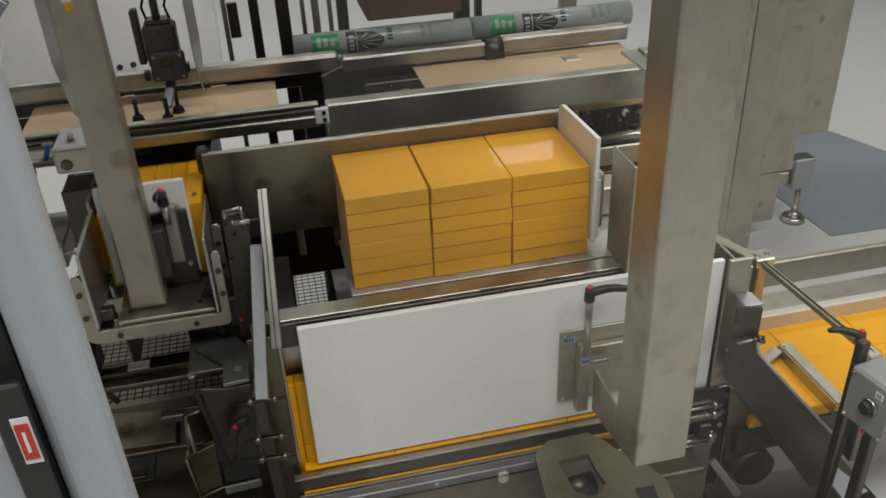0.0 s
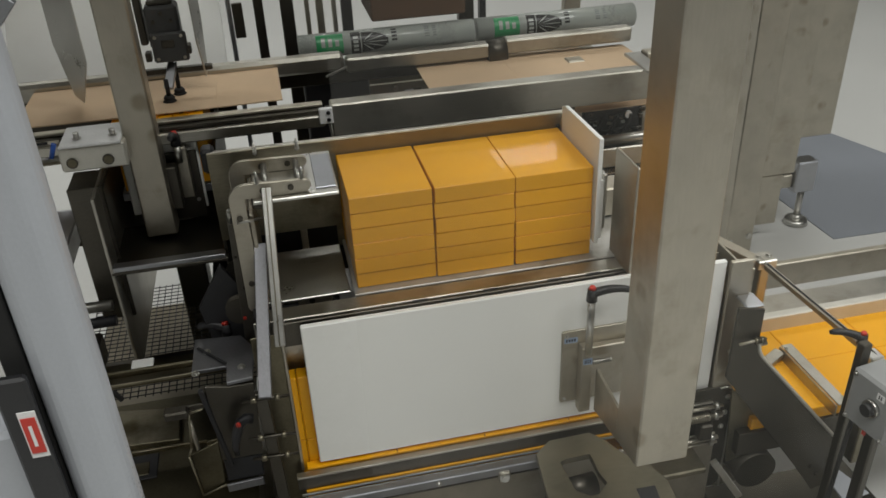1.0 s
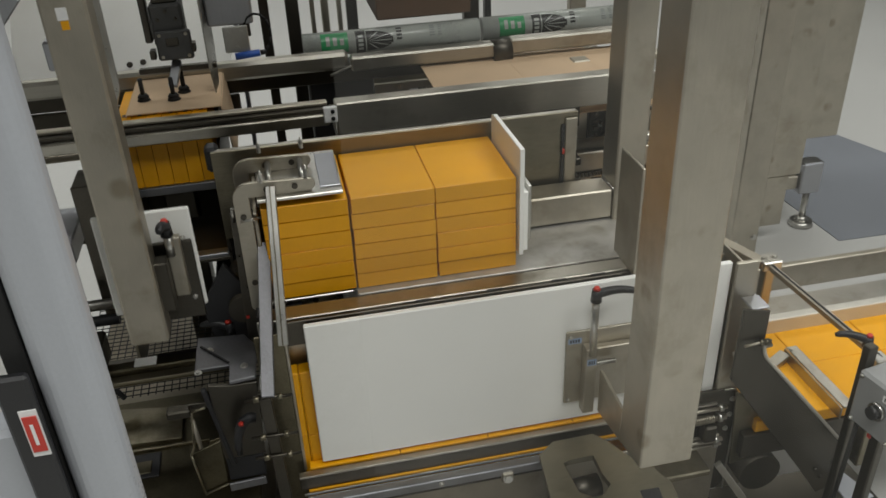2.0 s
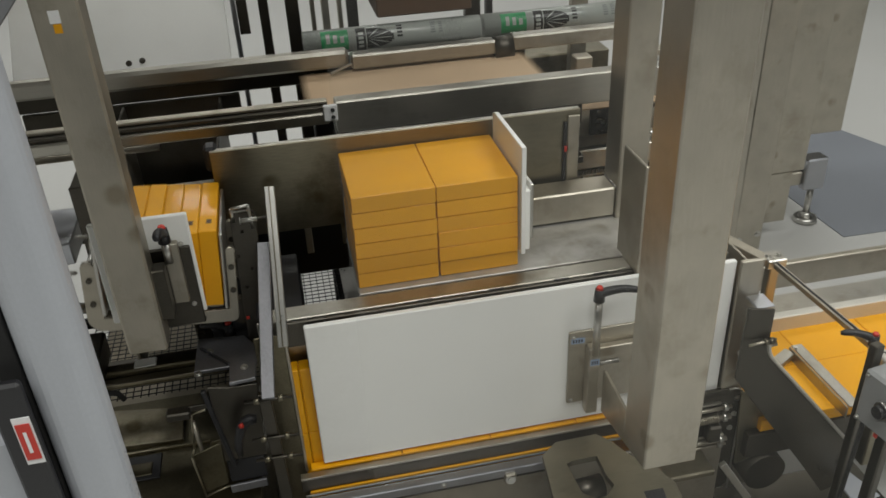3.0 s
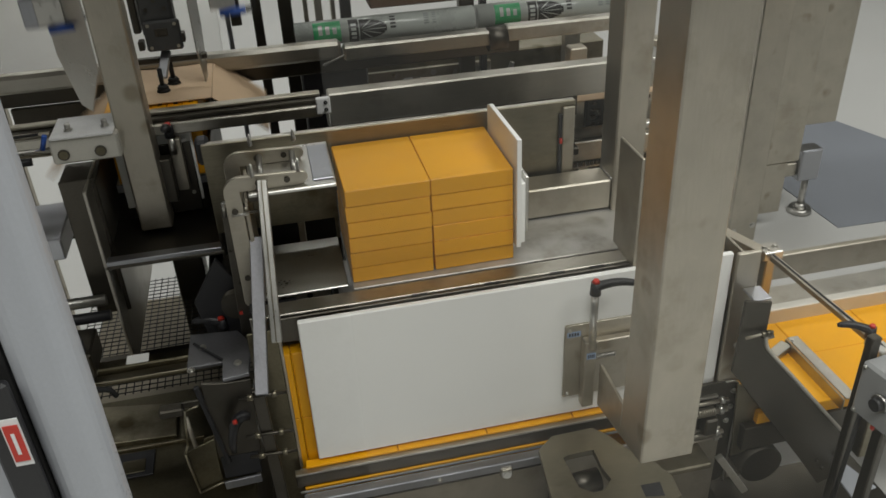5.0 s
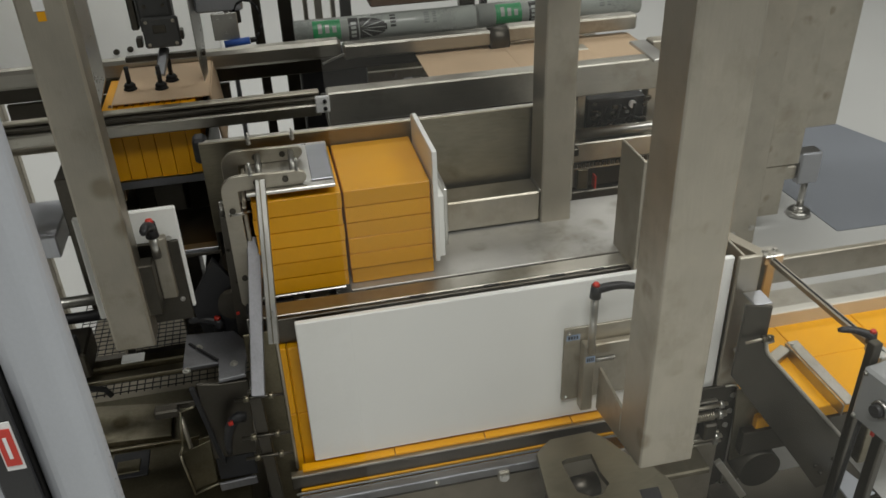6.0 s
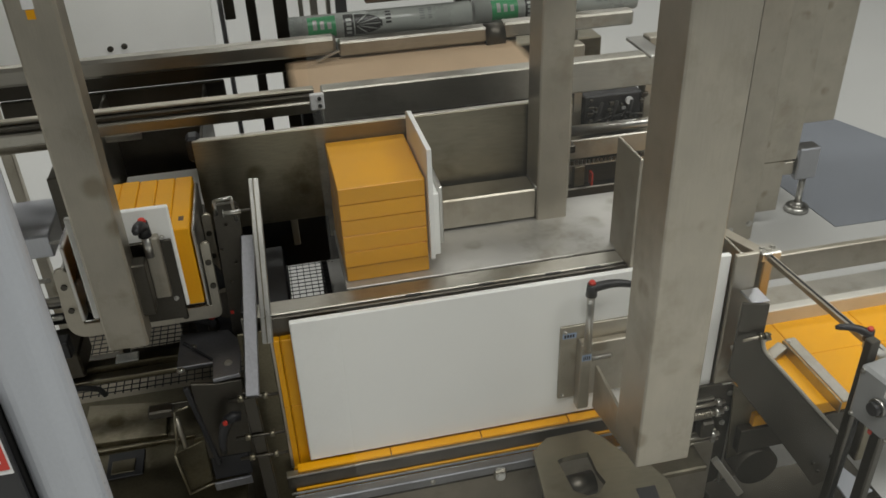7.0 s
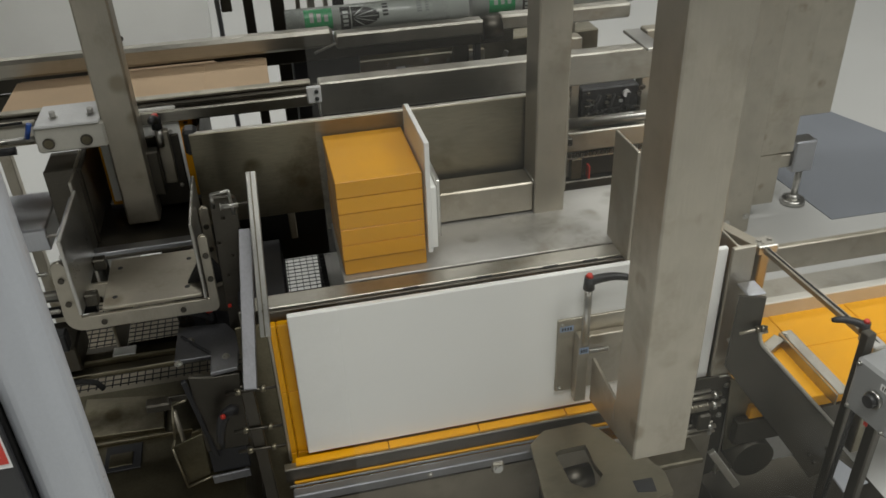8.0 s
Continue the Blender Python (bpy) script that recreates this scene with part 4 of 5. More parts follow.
part("orange_bracket", box(0.694, 0.699, 0.515, 0.535, -0.155, -0.118, 0.001), RED, rframe, "small red bracket")
gears = bmesh.new()
jit = random.Random(11)
for q in range(26):
    gx, gz = jit.uniform(0.69, 0.85), jit.uniform(-0.05, 0.05)
    box(gx, gx + jit.uniform(0.006, 0.018), 0.585, 0.5935, gz, gz + jit.uniform(0.004, 0.012), 0.0008, gears)
part("terminal_strip", gears, STEEL_DARK, rframe, "cluttered dark terminal strip")
part("round_lens", rod((0.815, 0.592, 0.042), (0.815, 0.584, 0.042), 0.010, None, 18), STICKER, rframe, "small white round lens")
for q in range(4):
    part("link_cable", tube([(0.69 + q * 0.03, 0.58, -0.03), (0.70 + q * 0.033, 0.572, -0.01 + 0.01 * q), (0.73 + q * 0.03, 0.575, 0.01), (0.76 + q * 0.025, 0.58, -0.02 + 0.008 * q)], [0.0035] * 4, 8), RUBBER, rframe)
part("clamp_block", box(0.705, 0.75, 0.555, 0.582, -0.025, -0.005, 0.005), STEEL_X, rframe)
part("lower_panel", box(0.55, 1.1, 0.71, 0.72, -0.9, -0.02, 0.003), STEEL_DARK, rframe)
rnd = random.Random(5)
for q in range(7):
    x = 0.17 + q * 0.04 + rnd.uniform(-0.01, 0.01)
    part("valve", box(x, x + rnd.uniform(0.015, 0.03), 0.60, 0.625, 0.11, 0.11 + rnd.uniform(0.02, 0.06), 0.002), (BLACK, ALU, STEEL_DARK, BLACK)[q % 4], rframe)
part("red_fitting", box(0.24, 0.275, 0.585, 0.599, 0.14, 0.155, 0.002), RED, rframe)
part("dark_deck", box(-0.22, 0.62, 0.45, 0.66, -0.02, 0.0, 0.002), STEEL_DARK, rframe)
part("shelf_lip", box(0.02, 0.60, 0.424, 0.4295, 0.098, 0.16, 0.002), STEEL_DARK, rframe)
part("feed_shelf", box(0.02, 0.60, 0.43, 0.74, 0.098, 0.106, 0.002), STEEL_DARK, rframe, "dark shelf under the blank feed")
part("side_shelf", box(0.66, 1.1, 0.645, 0.70, -0.22, -0.0, 0.003), STEEL_DARK, rframe)
part("motor", rod((0.2, 0.5, 0.03), (0.5, 0.5, 0.03), 0.04, None, 20), BLACK, rframe)
part("under_block", box(-0.24, 0.02, 0.36, 0.42, -0.172, 0.06, 0.004), BLACK, rframe)
part("finger", box(-0.088, -0.072, 0.33, 0.355, -0.10, -0.01, 0.002), STEEL, rframe)

# case tunnel behind the tilting gripper
tunnel = thing("case_tunnel", "steel packing tunnel with interior shade in its dark colour", "tunnel")
part("left_wall", box(-0.485, -0.478, 0.215, 0.72, -0.28, 0.16), STEEL_X, tunnel)
# the dark steel on these inner faces carries the shade of the closed tunnel
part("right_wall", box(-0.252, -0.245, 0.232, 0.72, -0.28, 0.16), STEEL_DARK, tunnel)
part("corner_block", box(-0.262, -0.236, 0.222, 0.26, 0.18, 0.232, 0.006), BLACK, tunnel)
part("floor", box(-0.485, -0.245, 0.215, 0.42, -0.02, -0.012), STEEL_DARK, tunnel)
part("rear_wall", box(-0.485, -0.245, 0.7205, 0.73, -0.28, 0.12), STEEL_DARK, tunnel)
part("sill", box(-0.48, -0.25, 0.215, 0.24, -0.012, -0.002), ALU, tunnel)

valve = thing("pneumatic_slide", "machined slide block with blue air fittings", "slide")
part("block", box(-0.585, -0.455, 0.30, 0.345, 0.132, 0.185, 0.004), CREAM_STEEL, valve)
part("top_plate", box(-0.58, -0.46, 0.292, 0.40, 0.186, 0.192, 0.002), STICKER, valve, "pale top plate")
for x in (-0.562, -0.492):
    part("bore", rod((x, 0.30, 0.152), (x, 0.2965, 0.152), 0.0085, None, 16), STEEL_BROWN, valve)
    part("ring", rod((x, 0.2995, 0.152), (x, 0.2975, 0.152), 0.0115, None, 20), STEEL_DARK, valve)
    part("screw", bolt((x + 0.015, 0.325, 0.194), (0, 0, 1), 0.006, 0.012), STEEL_LIGHT, valve)
part("fitting", rod((-0.60, 0.31, 0.165), (-0.588, 0.305, 0.195), 0.005, None, 10), BLUE, valve)
part("rod", rod((-0.95, 0.315, 0.16), (-0.585, 0.315, 0.16), 0.006, None, 12), STEEL_LIGHT, valve)
part("guide_rod", rod((-0.95, 0.335, 0.185), (-0.585, 0.335, 0.185), 0.006, None, 12), STEEL, valve)
part("nozzle", rod((-0.62, 0.29, 0.15), (-0.66, 0.285, 0.152), 0.008, None, 12), BLACK, valve)
part("air_pipe", rod((-0.93, 0.28, 0.2), (-0.60, 0.31, 0.197), 0.003, None, 8), RUBBER, valve)
dropper = thing("drop_plate", "dark hanging steel plate", "plate")
part("sheet", box(-0.54, -0.47, 0.275, 0.283, -0.16, 0.16, 0.002), STEEL_DARK, dropper)
part("bracket", box(-0.54, -0.47, 0.2835, 0.37, 0.15, 0.158, 0.002), STEEL_DARK, dropper)

sideplate = thing("side_table", "pale blue-grey steel side table", "table")
part("top", box(-0.95, -0.56, 0.25, 0.42, 0.0, 0.05, 0.003), ALU, sideplate)
part("rail", rod((-0.95, 0.22, -0.09), (-0.5, 0.22, -0.09), 0.012), STEEL_LIGHT, sideplate)
part("rail", rod((-0.95, 0.22, -0.13), (-0.5, 0.22, -0.13), 0.012), BLACK, sideplate)
part("block", box(-0.6, -0.53, 0.1, 0.2, -0.2, -0.14, 0.004), STEEL_DARK, sideplate)
part("fitting", box(-0.56, -0.53, 0.06, 0.09, -0.12, -0.08, 0.003), BLACK, sideplate)

# ---- case blanks: centre panel and hinged end flaps ----
def blank(label):
    ob = thing("case_blank", label, "cardboard")
    part("centre_panel", box(-0.1, 0.1, 0, 0.275, 0, 0.003, 0.0008), KRAFT, ob)
    flaps = []
    for s, nm, reach in ((-1, "left_flap", 0.225), (1, "right_flap", 0.145)):
        bm = sheet([(0, 0.0), (s * reach, 0.004), (s * reach, 0.255), (s * (reach - 0.012), 0.262), (s * 0.03, 0.262), (s * 0.02, 0.275), (0, 0.275)], "z", 0, 0.003, None, 0.0006)
        flaps.append((part(nm, bm, KRAFT, ob), s))
    return ob, flaps


BLANKS = [blank("flat kraft cardboard case blank") for _ in range(3)]

# ---- suction head with folding wings ----
head = thing("suction_head", "black suction head with cups and folding wings", "gripper")
part("body", box(-0.008, 0.062, -0.02, 0.035, 0.112, 0.205, 0.006), GREY_PLASTIC, head)
part("cap", box(0.0, 0.054, -0.016, 0.03, 0.206, 0.216, 0.003), STEEL_DARK, head)
part("cover", box(-0.004, 0.072, -0.035, -0.0205, 0.085, 0.15, 0.004), GREY_PLASTIC, head)
part("side_lug", box(0.063, 0.078, -0.03, -0.005, 0.098, 0.118, 0.002), STEEL_DARK, head)
part("side_lug", box(-0.022, -0.009, -0.03, -0.005, 0.088, 0.108, 0.002), STEEL_DARK, head)
part("nameplate", box(0.018, 0.045, -0.0375, -0.0355, 0.118, 0.135, 0.001), STEEL_DARK, head)
bolts(head, [(0.006, -0.0355, 0.094), (0.062, -0.0355, 0.094), (0.006, -0.0355, 0.142), (0.062, -0.0355, 0.142)], (0, -1, 0), 0.0025, STEEL)
bolts(head, [(0.008, -0.0205, 0.172), (0.046, -0.0205, 0.172), (0.027, -0.0205, 0.19)], (0, -1, 0), 0.003, STEEL_DARK)
for x in (0.004, 0.03, 0.052):
    part("air_hose", tube([(x, 0.01, 0.214), (x - 0.006, 0.012, 0.24), (x + 0.004, 0.014, 0.268)], [0.003] * 3, 8), RUBBER, head)
part("side_chain", box(-0.028, -0.012, -0.01, 0.02, 0.12, 0.24, 0.003), STEEL_DARK, head)
part("top_arm", box(-0.05, 0.10, -0.02, 0.03, 0.268, 0.31, 0.004), STEEL_DARK, head)
part("mast", rod((0.025, 0.01, 0.21), (0.025, 0.01, 1.2), 0.009, None, 12), STEEL, head)
part("crossbar", box(-0.055, 0.115, -0.012, 0.004, 0.052, 0.064, 0.002), STEEL_DARK, head)
part("cup_arm", slab((0.03, 0.0, 0.075), (0.014, -0.04, 0.028), 0.02, 0.012), ALU, head)
for x, y in ((0.012, -0.045), (0.032, 0.0), (-0.055, -0.03)):
    bm = rod((x, y, 0.0), (x, y, 0.008), 0.015, None, 18, 0.010)
    rod((x, y, 0.008), (x, y, 0.014), 0.013, bm, 18, 0.009)
    rod((x, y, 0.014), (x, y, 0.05), 0.005, bm, 12)
    part("suction_cup", bm, RUBBER, head, "black bellows suction cup")
WINGS = []
for s in (-1, 1):
    bm = sheet([(-0.06, 0.10), (-0.005, 0.0), (0.03, 0.01), (0.07, 0.12), (0.07, 0.38), (-0.06, 0.38)], "x", -0.0015, 0.003)
    w = part("wing", bm, STEEL_LIGHT, head, "thin steel folding wing")
    WINGS.append((w, s))
CARRIAGES = []
for s in (-1, 1):
    c = part("fold_carriage", box(0.0, 0.10, -0.015, 0.03, 0.165, 0.24, 0.004) if s > 0 else box(-0.12, -0.03, -0.015, 0.03, 0.10, 0.165, 0.004), ALU, head, "grey folding carriage with air valve")
    u = 0.03 if s > 0 else -0.09
    part("plate", box(u, u + 0.055, -0.022, -0.0155, 0.105, 0.164, 0.002), STEEL_LIGHT, c)
    part("valve", rod((u + 0.02, -0.028, 0.098), (u + 0.075, -0.028, 0.102), 0.008, None, 12), BLUE, c, "blue air valve")
    part("fitting", rod((u + 0.076, -0.028, 0.102), (u + 0.09, -0.028, 0.103), 0.006, None, 10), BLACK, c)
    hose = bmesh.new()
    last = Vector((u + 0.088, -0.028, 0.103))
    for q in range(1, 9):
        a = radians(-70 + q * 28)
        nxt = Vector((u + 0.075 + 0.03 * math.cos(a), -0.028 + 0.002 * q, 0.145 + 0.042 * math.sin(a)))
        rod(last, nxt, 0.0028, hose, 8)
        last = nxt
    part("hose", hose, RUBBER, c)
    bolts(c, [(u + 0.012, -0.0225, 0.15), (u + 0.04, -0.0225, 0.15), (u + 0.026, -0.0225, 0.118)], (0, -1, 0), 0.004)
    CARRIAGES.append((c, s))

# ---- lift table in the tunnel ----
table = thing("lift_table", "white plastic lift table in the packing tunnel", "lift table")
part("top", box(-0.465, -0.262, 0.43, 0.655, -0.008, -0.001, 0.002), WHITE_PE, table)
part("lip", box(-0.465, -0.262, 0.424, 0.4295, -0.02, -0.001, 0.001), ALU, table)
part("stem", box(-0.40, -0.33, 0.5, 0.58, -0.55, -0.0085, 0.003), STEEL_DARK, table)

# ---- swing arm, and the unseen gantry that the posts hang from, with a shading cover ----
outfeed = thing("outfeed_conveyor", "steel outfeed conveyor beside the packing tunnel", "conveyor")
part("bed", box(-2.5, -1.25, 0.4, 0.7, 0.03, 0.069, 0.003), STEEL, outfeed)
for x in (-2.4, -1.35):
    part("leg", box(x, x + 0.04, 0.5, 0.54, -0.929, 0.0295, 0.003), STEEL, outfeed)
swing = thing("swing_arm", "grey cast swing arm", "arm")
part("arm", slab((-0.72, 0.36, 0.36), (-0.565, 0.36, 0.53), 0.035, 0.02, (0.7, 0, -0.7)), ALU, swing)
part("joint", rod((-0.66, 0.33, 0.5), (-0.66, 0.37, 0.5), 0.03, None, 24), STEEL_DARK, swing)
part("upper_arm", slab((-0.74, 0.37, 0.46), (-0.60, 0.37, 0.62), 0.045, 0.02, (0.7, 0, -0.7)), STEEL, swing)
gantry = thing("shading_gantry", "unseen dark steel gantry with a cover added for shade", "gantry")
# unseen cover, added to keep lamp light off the left side
part("cover", box(-2.0, -0.12, -1.15, 1.45, 1.7, 1.73, 0.004), STEEL_DARK, gantry)
part("beam", box(-2.0, 1.9, -0.36, -0.24, 1.531, 1.6, 0.004), STEEL, gantry)
part("beam", box(0.16, 1.9, 0.1, 0.22, 1.5, 1.6, 0.004), STEEL, gantry)
for x in (-1.9, 1.85):
    part("leg", box(x, x + 0.06, 0.0, 0.06, -0.928, 1.498, 0.003), STEEL, gantry)

# ---- big rear cabinet and levelling foot ----
cab = thing("rear_cabinet", "tall stainless steel cabinet on a levelling foot", "cabinet")
part("body", box(1.66, 2.15, 1.48, 1.95, -0.545, 1.6, 0.004), STEEL, cab)
part("fill", box(1.66, 1.9, 1.3965, 1.479, -0.6, 1.6, 0.003), STEEL, cab)
part("front_leg", box(1.60, 1.72, 1.27, 1.397, -0.925, 1.6, 0.004), STEEL, cab, "broad steel column")
part("side_panel", box(1.722, 1.90, 1.33, 1.396, -0.62, 1.6, 0.003), STEEL, cab)
part("side_panel", box(1.722, 1.86, 1.34, 1.396, -0.85, -0.625, 0.003), STEEL, cab)
part("foot_block", box(1.965, 2.06, 1.40, 1.47, -0.76, -0.62, 0.006), ALU, cab)
part("foot_beam", box(1.75, 1.9645, 1.42, 1.46, -0.74, -0.68, 0.004), STEEL, cab)
ft = rod((2.03, 1.44, -0.90), (2.03, 1.44, -0.765), 0.014, None, 14)
rod((2.03, 1.44, -0.926), (2.03, 1.44, -0.905), 0.052, ft, 28, 0.045)
rod((2.03, 1.44, -0.905), (2.03, 1.44, -0.885), 0.03, ft, 20, 0.018)
part("levelling_foot", ft, STEEL_LIGHT, cab, "levelling foot with round disc")
bolts(cab, [(1.62, 1.2695, -0.87), (1.70, 1.2695, -0.85)], (0, -1, 0), 0.009)

# ---- near door frame ----
door = thing("guard_door_frame", "white painted guard door post", "door frame")
prof = rounded(-0.359, -0.298, -0.70, -0.655, 0.02)
part("post", sheet(prof, "z", -0.92, 2.6, None, 0), GREY_PAINT, door)
# black strip between the post and the switch panel
part("seal", box(-0.3805, -0.3595, -0.69, -0.665, -0.92, 1.68), RUBBER, door, "black strip beside the door post")
side = thing("switch_panel", "light grey switch panel with a red and white sticker", "panel", at=pose(0.012, 0, -0.012))
part("body", box(-0.62, -0.39, -0.70, -0.66, -0.92, 0.36, 0.006), GREY_PAINT, side)
part("black_frame", box(-0.40, -0.369, -0.712, -0.701, -0.92, 0.43, 0.003), BLACK, side)
st = part("sticker", box(-0.386, -0.370, -0.7135, -0.7125, 0.337, 0.393, 0), STICKER, side)
part("red_field", box(-0.3845, -0.3715, -0.7145, -0.7137, 0.343, 0.386, 0), RED, st)
part("white_mark", box(-0.3795, -0.3765, -0.7152, -0.7147, 0.352, 0.377, 0), STICKER, st)

window = thing("guard_window", "clear guard window pane with a painted reflection veil", "window")
part("pane", box(-0.058, 1.4, -0.803, -0.799, -0.92, 1.6, 0), WINDOW, window)
part("lower_rail", box(-0.058, 1.4, -0.81, -0.79, -0.929, -0.9205, 0.002), GREY_PAINT, window)


# ---- movement ----
def smooth(keys, t):
    """Value at t of (time, value) keys, eased between keys."""
    if t <= keys[0][0]:
        return keys[0][1]
    for (a, u), (b, v) in zip(keys, keys[1:]):
        if t <= b:
            return u + (v - u) * (t - a) / (b - a)
    return keys[-1][1]


TILT = [(0, 0), (0.5, 0), (0.6, 10), (0.7, 27), (0.8, 52), (0.9, 76), (1.0, 90), (2.35, 90), (2.45, 87), (2.55, 80), (2.65, 62), (2.75, 38), (2.85, 20), (2.95, 8), (3.05, 2), (3.15, 0),
        (4.25, 0), (4.35, 8), (4.45, 30), (4.55, 58), (4.65, 80), (4.75, 89), (4.8, 90), (6.2, 90), (6.3, 89), (6.4, 85), (6.5, 75), (6.6, 53), (6.7, 29), (6.8, 13), (6.9, 4), (7.0, 0), (8, 0)]
PUSH = [(0, 0.048), (0.1, 0.119), (0.2, 0.208), (0.3, 0.271), (0.4, 0.31), (0.5, 0.329), (1.25, 0.329), (1.4, 0.283), (1.5, 0.21), (1.6, 0.13), (1.7, 0.062), (1.8, 0.0), (1.9, -0.05), (2.0, -0.085), (2.1, -0.105), (3.5, -0.105),
        (3.6, -0.05), (3.7, 0.015), (3.8, 0.105), (3.9, 0.18), (4.0, 0.265), (4.1, 0.31), (4.2, 0.325), (5.05, 0.325), (5.2, 0.27), (5.3, 0.19), (5.4, 0.11), (5.5, 0.03), (5.6, -0.03), (5.7, -0.08), (5.8, -0.105), (7.35, -0.105),
        (7.45, -0.105), (7.55, -0.07), (7.65, 0.03), (7.75, 0.15), (7.85, 0.245), (7.95, 0.3), (8, 0.31)]
STOP = [(0, 0.485), (1.4, 0.485), (1.5, 0.445), (1.6, 0.395), (1.7, 0.35), (1.8, 0.325), (1.9, 0.32), (5.0, 0.32), (5.1, 0.29), (5.2, 0.24), (5.3, 0.195), (5.4, 0.168), (5.5, 0.162), (8, 0.162)]
RAISE = [(0, 0), (0.35, 0), (0.7, 0.055), (0.95, 0.07), (2.3, 0.07), (2.75, 0.0), (2.9, -0.03), (3.4, -0.03), (3.6, 0), (4.2, 0), (4.5, 0.05), (4.8, 0.07), (6.25, 0.07), (6.5, 0.042), (6.75, -0.03), (7.2, -0.03), (7.4, 0), (8, 0)]
LIFT = [(0, -0.136), (3.5, -0.099), (6, -0.063), (8, -0.027)]
CREEP = [(0, -0.1055), (4, -0.107), (6, -0.1155), (8, -0.120)]
TIMES = [i / 10 for i in range(81)]


def held(p):
    """A block in the gripper: from its flat place to its place as the gripper turns."""
    a = smooth(TILT, p)
    piv = pose(PX, 0, PZ)
    return piv @ pose(0, 0, 0, 0, a - 90, 0) @ piv.inverted()


def column_pose(t, rank, grip_t, tilt_end, push_t, leave_t):
    """Pose of a column: rank 0 stands foremost at the stop's far end."""
    x = smooth(STOP, t) - (rank + 0.5) * 0.16
    if grip_t is None or t <= grip_t:
        return pose(x - 0.001, 0, 0)
    m = held(min(t, tilt_end)) @ pose(-0.082, 0, 0)
    if t > tilt_end:
        dy = 0.0
        if t > push_t:
            dy = max(0.0, smooth(PUSH, t if t < push_t + 0.75 else push_t + 0.75) + 0.092)
        m = pose(0, dy, smooth(RAISE, t) if push_t + 0.6 < t < leave_t else (0.07 if t >= leave_t else 0)) @ m
    if t > leave_t:
        m = pose(-1.6 * smooth([(leave_t, 0), (leave_t + 0.1, 0.08), (leave_t + 0.25, 0.6), (leave_t + 0.35, 1)], t), 0, 0) @ m
    return m


BLANK_Z = 0.194


def blank_pose(t, arrive, drop, leave, feed):
    """A blank slides in from the feed, drops as it is folded, then leaves with the case."""
    slide = smooth([(arrive, 0.0), (arrive + 0.12, 0.1), (arrive + 0.25, 0.33), (arrive + 0.45, 0.58), (arrive + 0.75, 0.86), (arrive + 1.1, 1.0)], t)
    low = smooth([(feed - 0.5, 0.072), (feed - 0.1, 0.01), (feed, 0)], t)
    z = BLANK_Z
    if drop < 20 and t > drop - 1.2:
        z = max(BLANK_Z, 0.1665 + (smooth(RAISE, t) if t < leave else 0.07))
    out = smooth([(leave, 0), (leave + 0.1, 0.08), (leave + 0.25, 0.6), (leave + 0.35, 1)], t)
    return pose(0.59 - 0.92 * slide - 1.6 * out, 0.445, z - low), 85 * smooth([(drop, 0), (drop + 0.12, 0.35), (drop + 0.28, 1)], t)


HEAD_X = -0.345


def head_pose(t):
    z = smooth([(0, 0.0), (2.0, 0.0), (2.6, 0.0), (3.2, 0.7), (4.1, 0.7), (4.25, 0.35), (4.4, 0.14), (4.6, 0.05), (4.75, 0), (6.05, 0), (6.3, 0.02), (6.6, 0.7), (8, 0.7)], t)
    x = smooth([(2.0, 0), (2.1, -0.13), (2.25, -0.96), (2.35, -1.5), (3.2, -1.5), (3.9, -0.9), (4.1, -0.5), (4.3, -0.2), (4.4, 0), (6.02, 0), (6.12, -0.13), (6.27, -0.96), (6.37, -1.5), (7.8, -1.5), (8, -1.2)], t)
    return pose(HEAD_X + x, 0.56, z + max(BLANK_Z, 0.1665 + smooth(RAISE, t)) + 0.0035)


FOLD = [(0, 0), (1.05, 0), (1.35, 1), (2.2, 1), (3.2, 0), (4.8, 0), (5.1, 1), (6.2, 1), (6.8, 0), (8, 0)]


def wing_pose(s, t):
    k = smooth(FOLD, t)
    if s < 0:
        return pose(-0.175 + 0.035 * k, -0.02, 0.01 - 0.07 * k, 0, 0, 38 + 12 * k)
    return pose(0.098 + 0.008 * k, 0, 0.035 - 0.075 * k, 0, 0, -4)


def carriage_pose(s, t):
    return pose(0.11 if s > 0 else -0.12, 0, 0.22 * (1 - smooth(FOLD, t)) - 0.02)


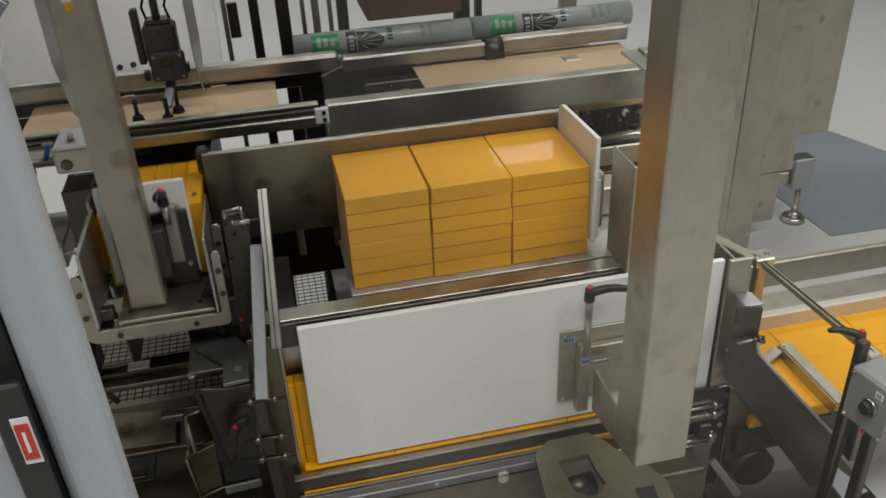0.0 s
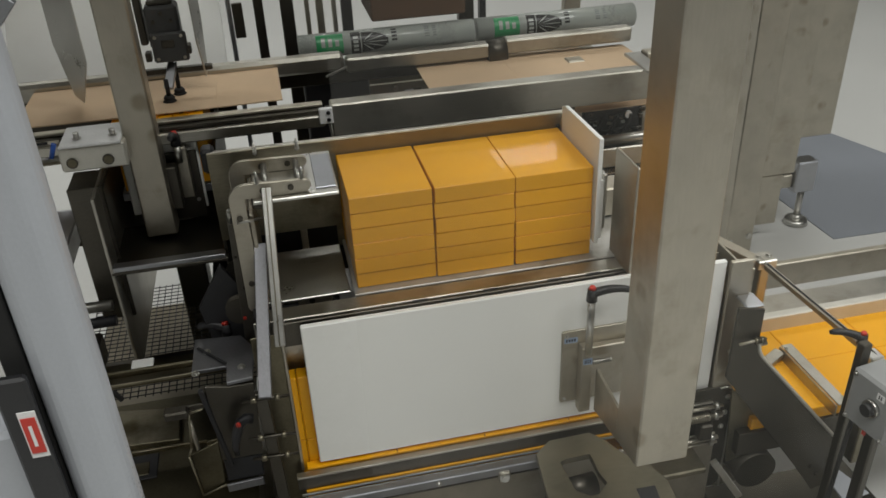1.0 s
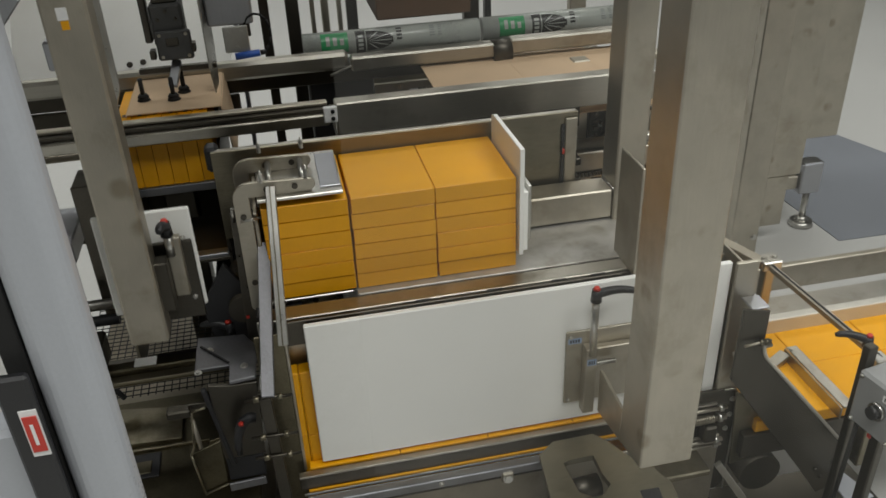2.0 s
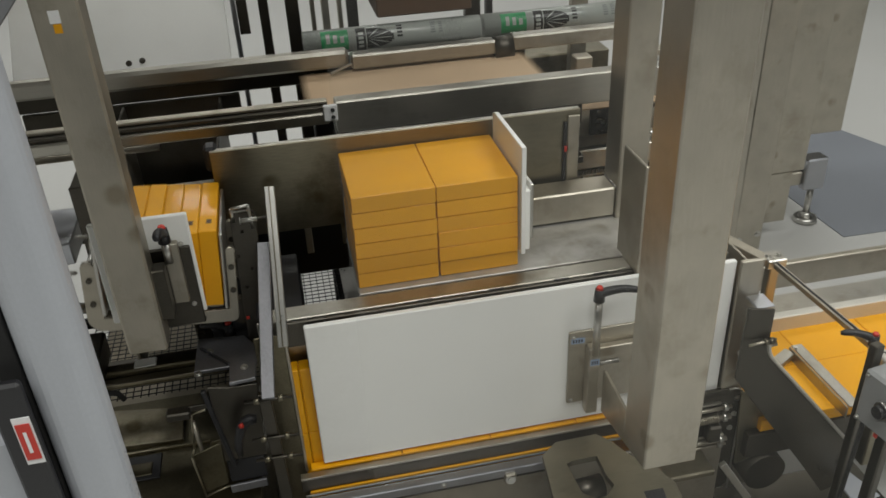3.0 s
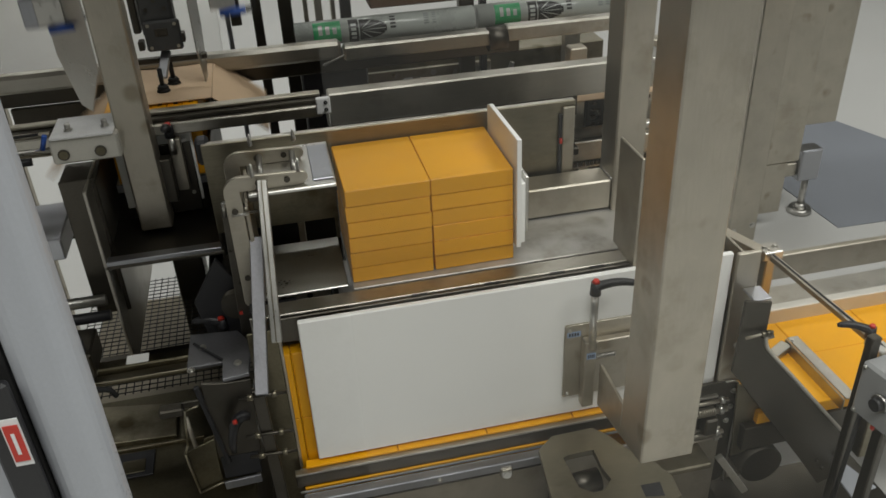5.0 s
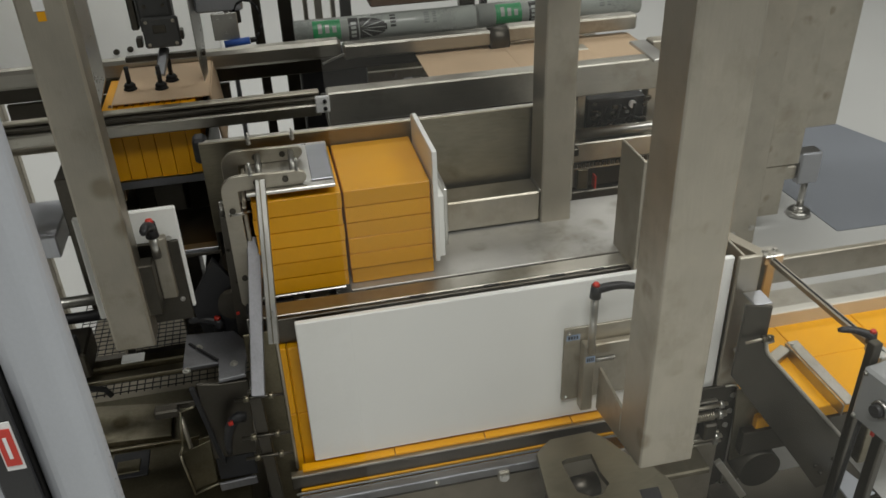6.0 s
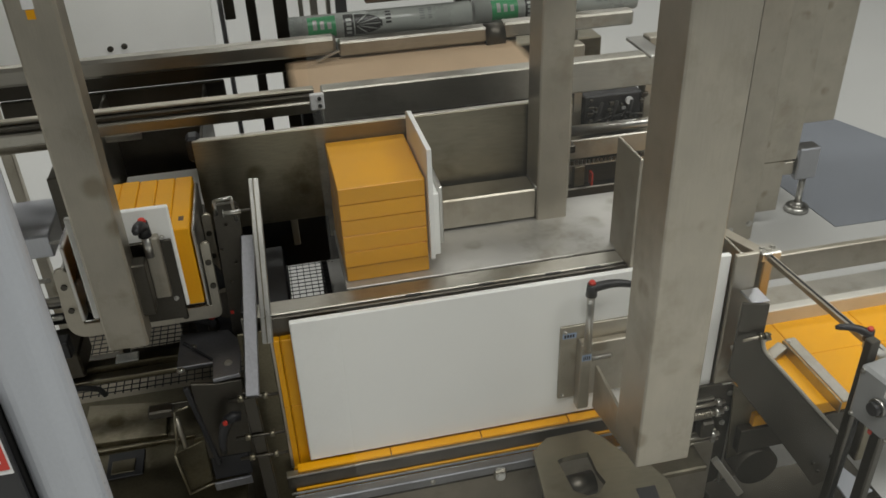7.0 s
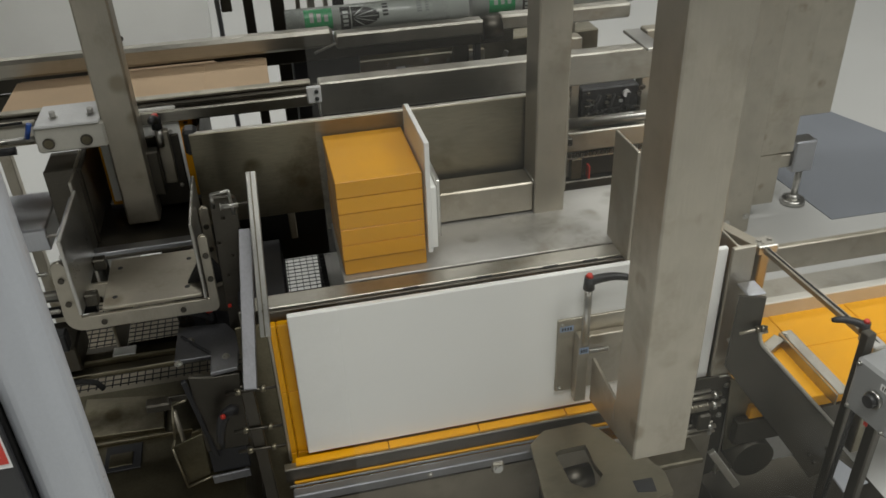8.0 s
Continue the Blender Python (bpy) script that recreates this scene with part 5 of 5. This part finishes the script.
def motions():
    ts = TIMES
    walk(tilt, [(t, pose(PX, 0, PZ, 0, smooth(TILT, t), 0)) for t in ts])
    walk(lpush, [(t, pose(0, smooth(PUSH, t), 0)) for t in ts])
    walk(stop, [(t, pose(smooth(STOP, t), 0, 0)) for t in ts])
    for col, rank, grip, end, push, leave in ((COL_C, 0, None, 9, 9, 99), (COL_B, 1, 5.6, 7.05, 7.35, 99), (COL_A, 2, 1.95, 3.2, 3.5, 6.02)):
        for ob, m in col:
            walk(ob, [(t, column_pose(t, rank, grip, end, push, leave) @ m) for t in ts])
    flat = pose(PX, 0, PZ) @ pose(0, 0, 0, 0, -90, 0) @ pose(-PX, 0, -PZ) @ pose(-0.082, 0, 0)
    for ob, m in COL_P:
        rows = []
        for t in ts:
            dy = smooth(PUSH, min(t, 0.6)) + 0.092
            dx = -1.6 * smooth([(2.0, 0), (2.1, 0.08), (2.25, 0.6), (2.35, 1)], t)
            rows.append((t, pose(dx, dy, smooth(RAISE, t) if t < 2.0 else 0.07) @ flat @ m))
        walk(ob, rows)
    for ob, m in WAITING:
        walk(ob, [(t, pose(0, 0, smooth(LIFT, t)) @ m) for t in (0, 1.75, 3.5, 5, 6.5, 8)])
    for ob in LEDGE_ROW:
        walk(ob, [(t, pose(0, smooth(CREEP, t), 0)) for t in (0, 2, 4, 5, 6, 7, 8)])
    for (ob, flaps), arrive, drop, leave, feed in zip(BLANKS, (-2, 2.75, 6.75), (1.08, 4.85, 30), (2.0, 6.02, 30), (-3, -1, 5.5)):
        walk(ob, [(t, blank_pose(t, arrive, drop, leave, feed)[0]) for t in ts])
        for fl, s in flaps:
            walk(fl, [(t, pose(s * 0.1, 0, 0, 0, s * blank_pose(t, arrive, drop, leave, feed)[1], 0)) for t in ts])
    walk(head, [(t, head_pose(t)) for t in ts])
    for w, s in WINGS:
        walk(w, [(t, wing_pose(s, t)) for t in ts])
    for c, s in CARRIAGES:
        walk(c, [(t, carriage_pose(s, t)) for t in ts])
    slide_in = [(0, 0), (1.8, 0), (2.05, -0.3), (3.7, -0.3), (3.95, 0), (5.85, 0), (6.05, -0.3), (7.55, -0.3), (7.8, 0), (8, 0)]
    walk(valve, [(t, pose(0.043 + smooth(slide_in, t), 0, 0.055)) for t in ts])
    walk(table, [(t, pose(0, 0, smooth(RAISE, t))) for t in ts])


motions()
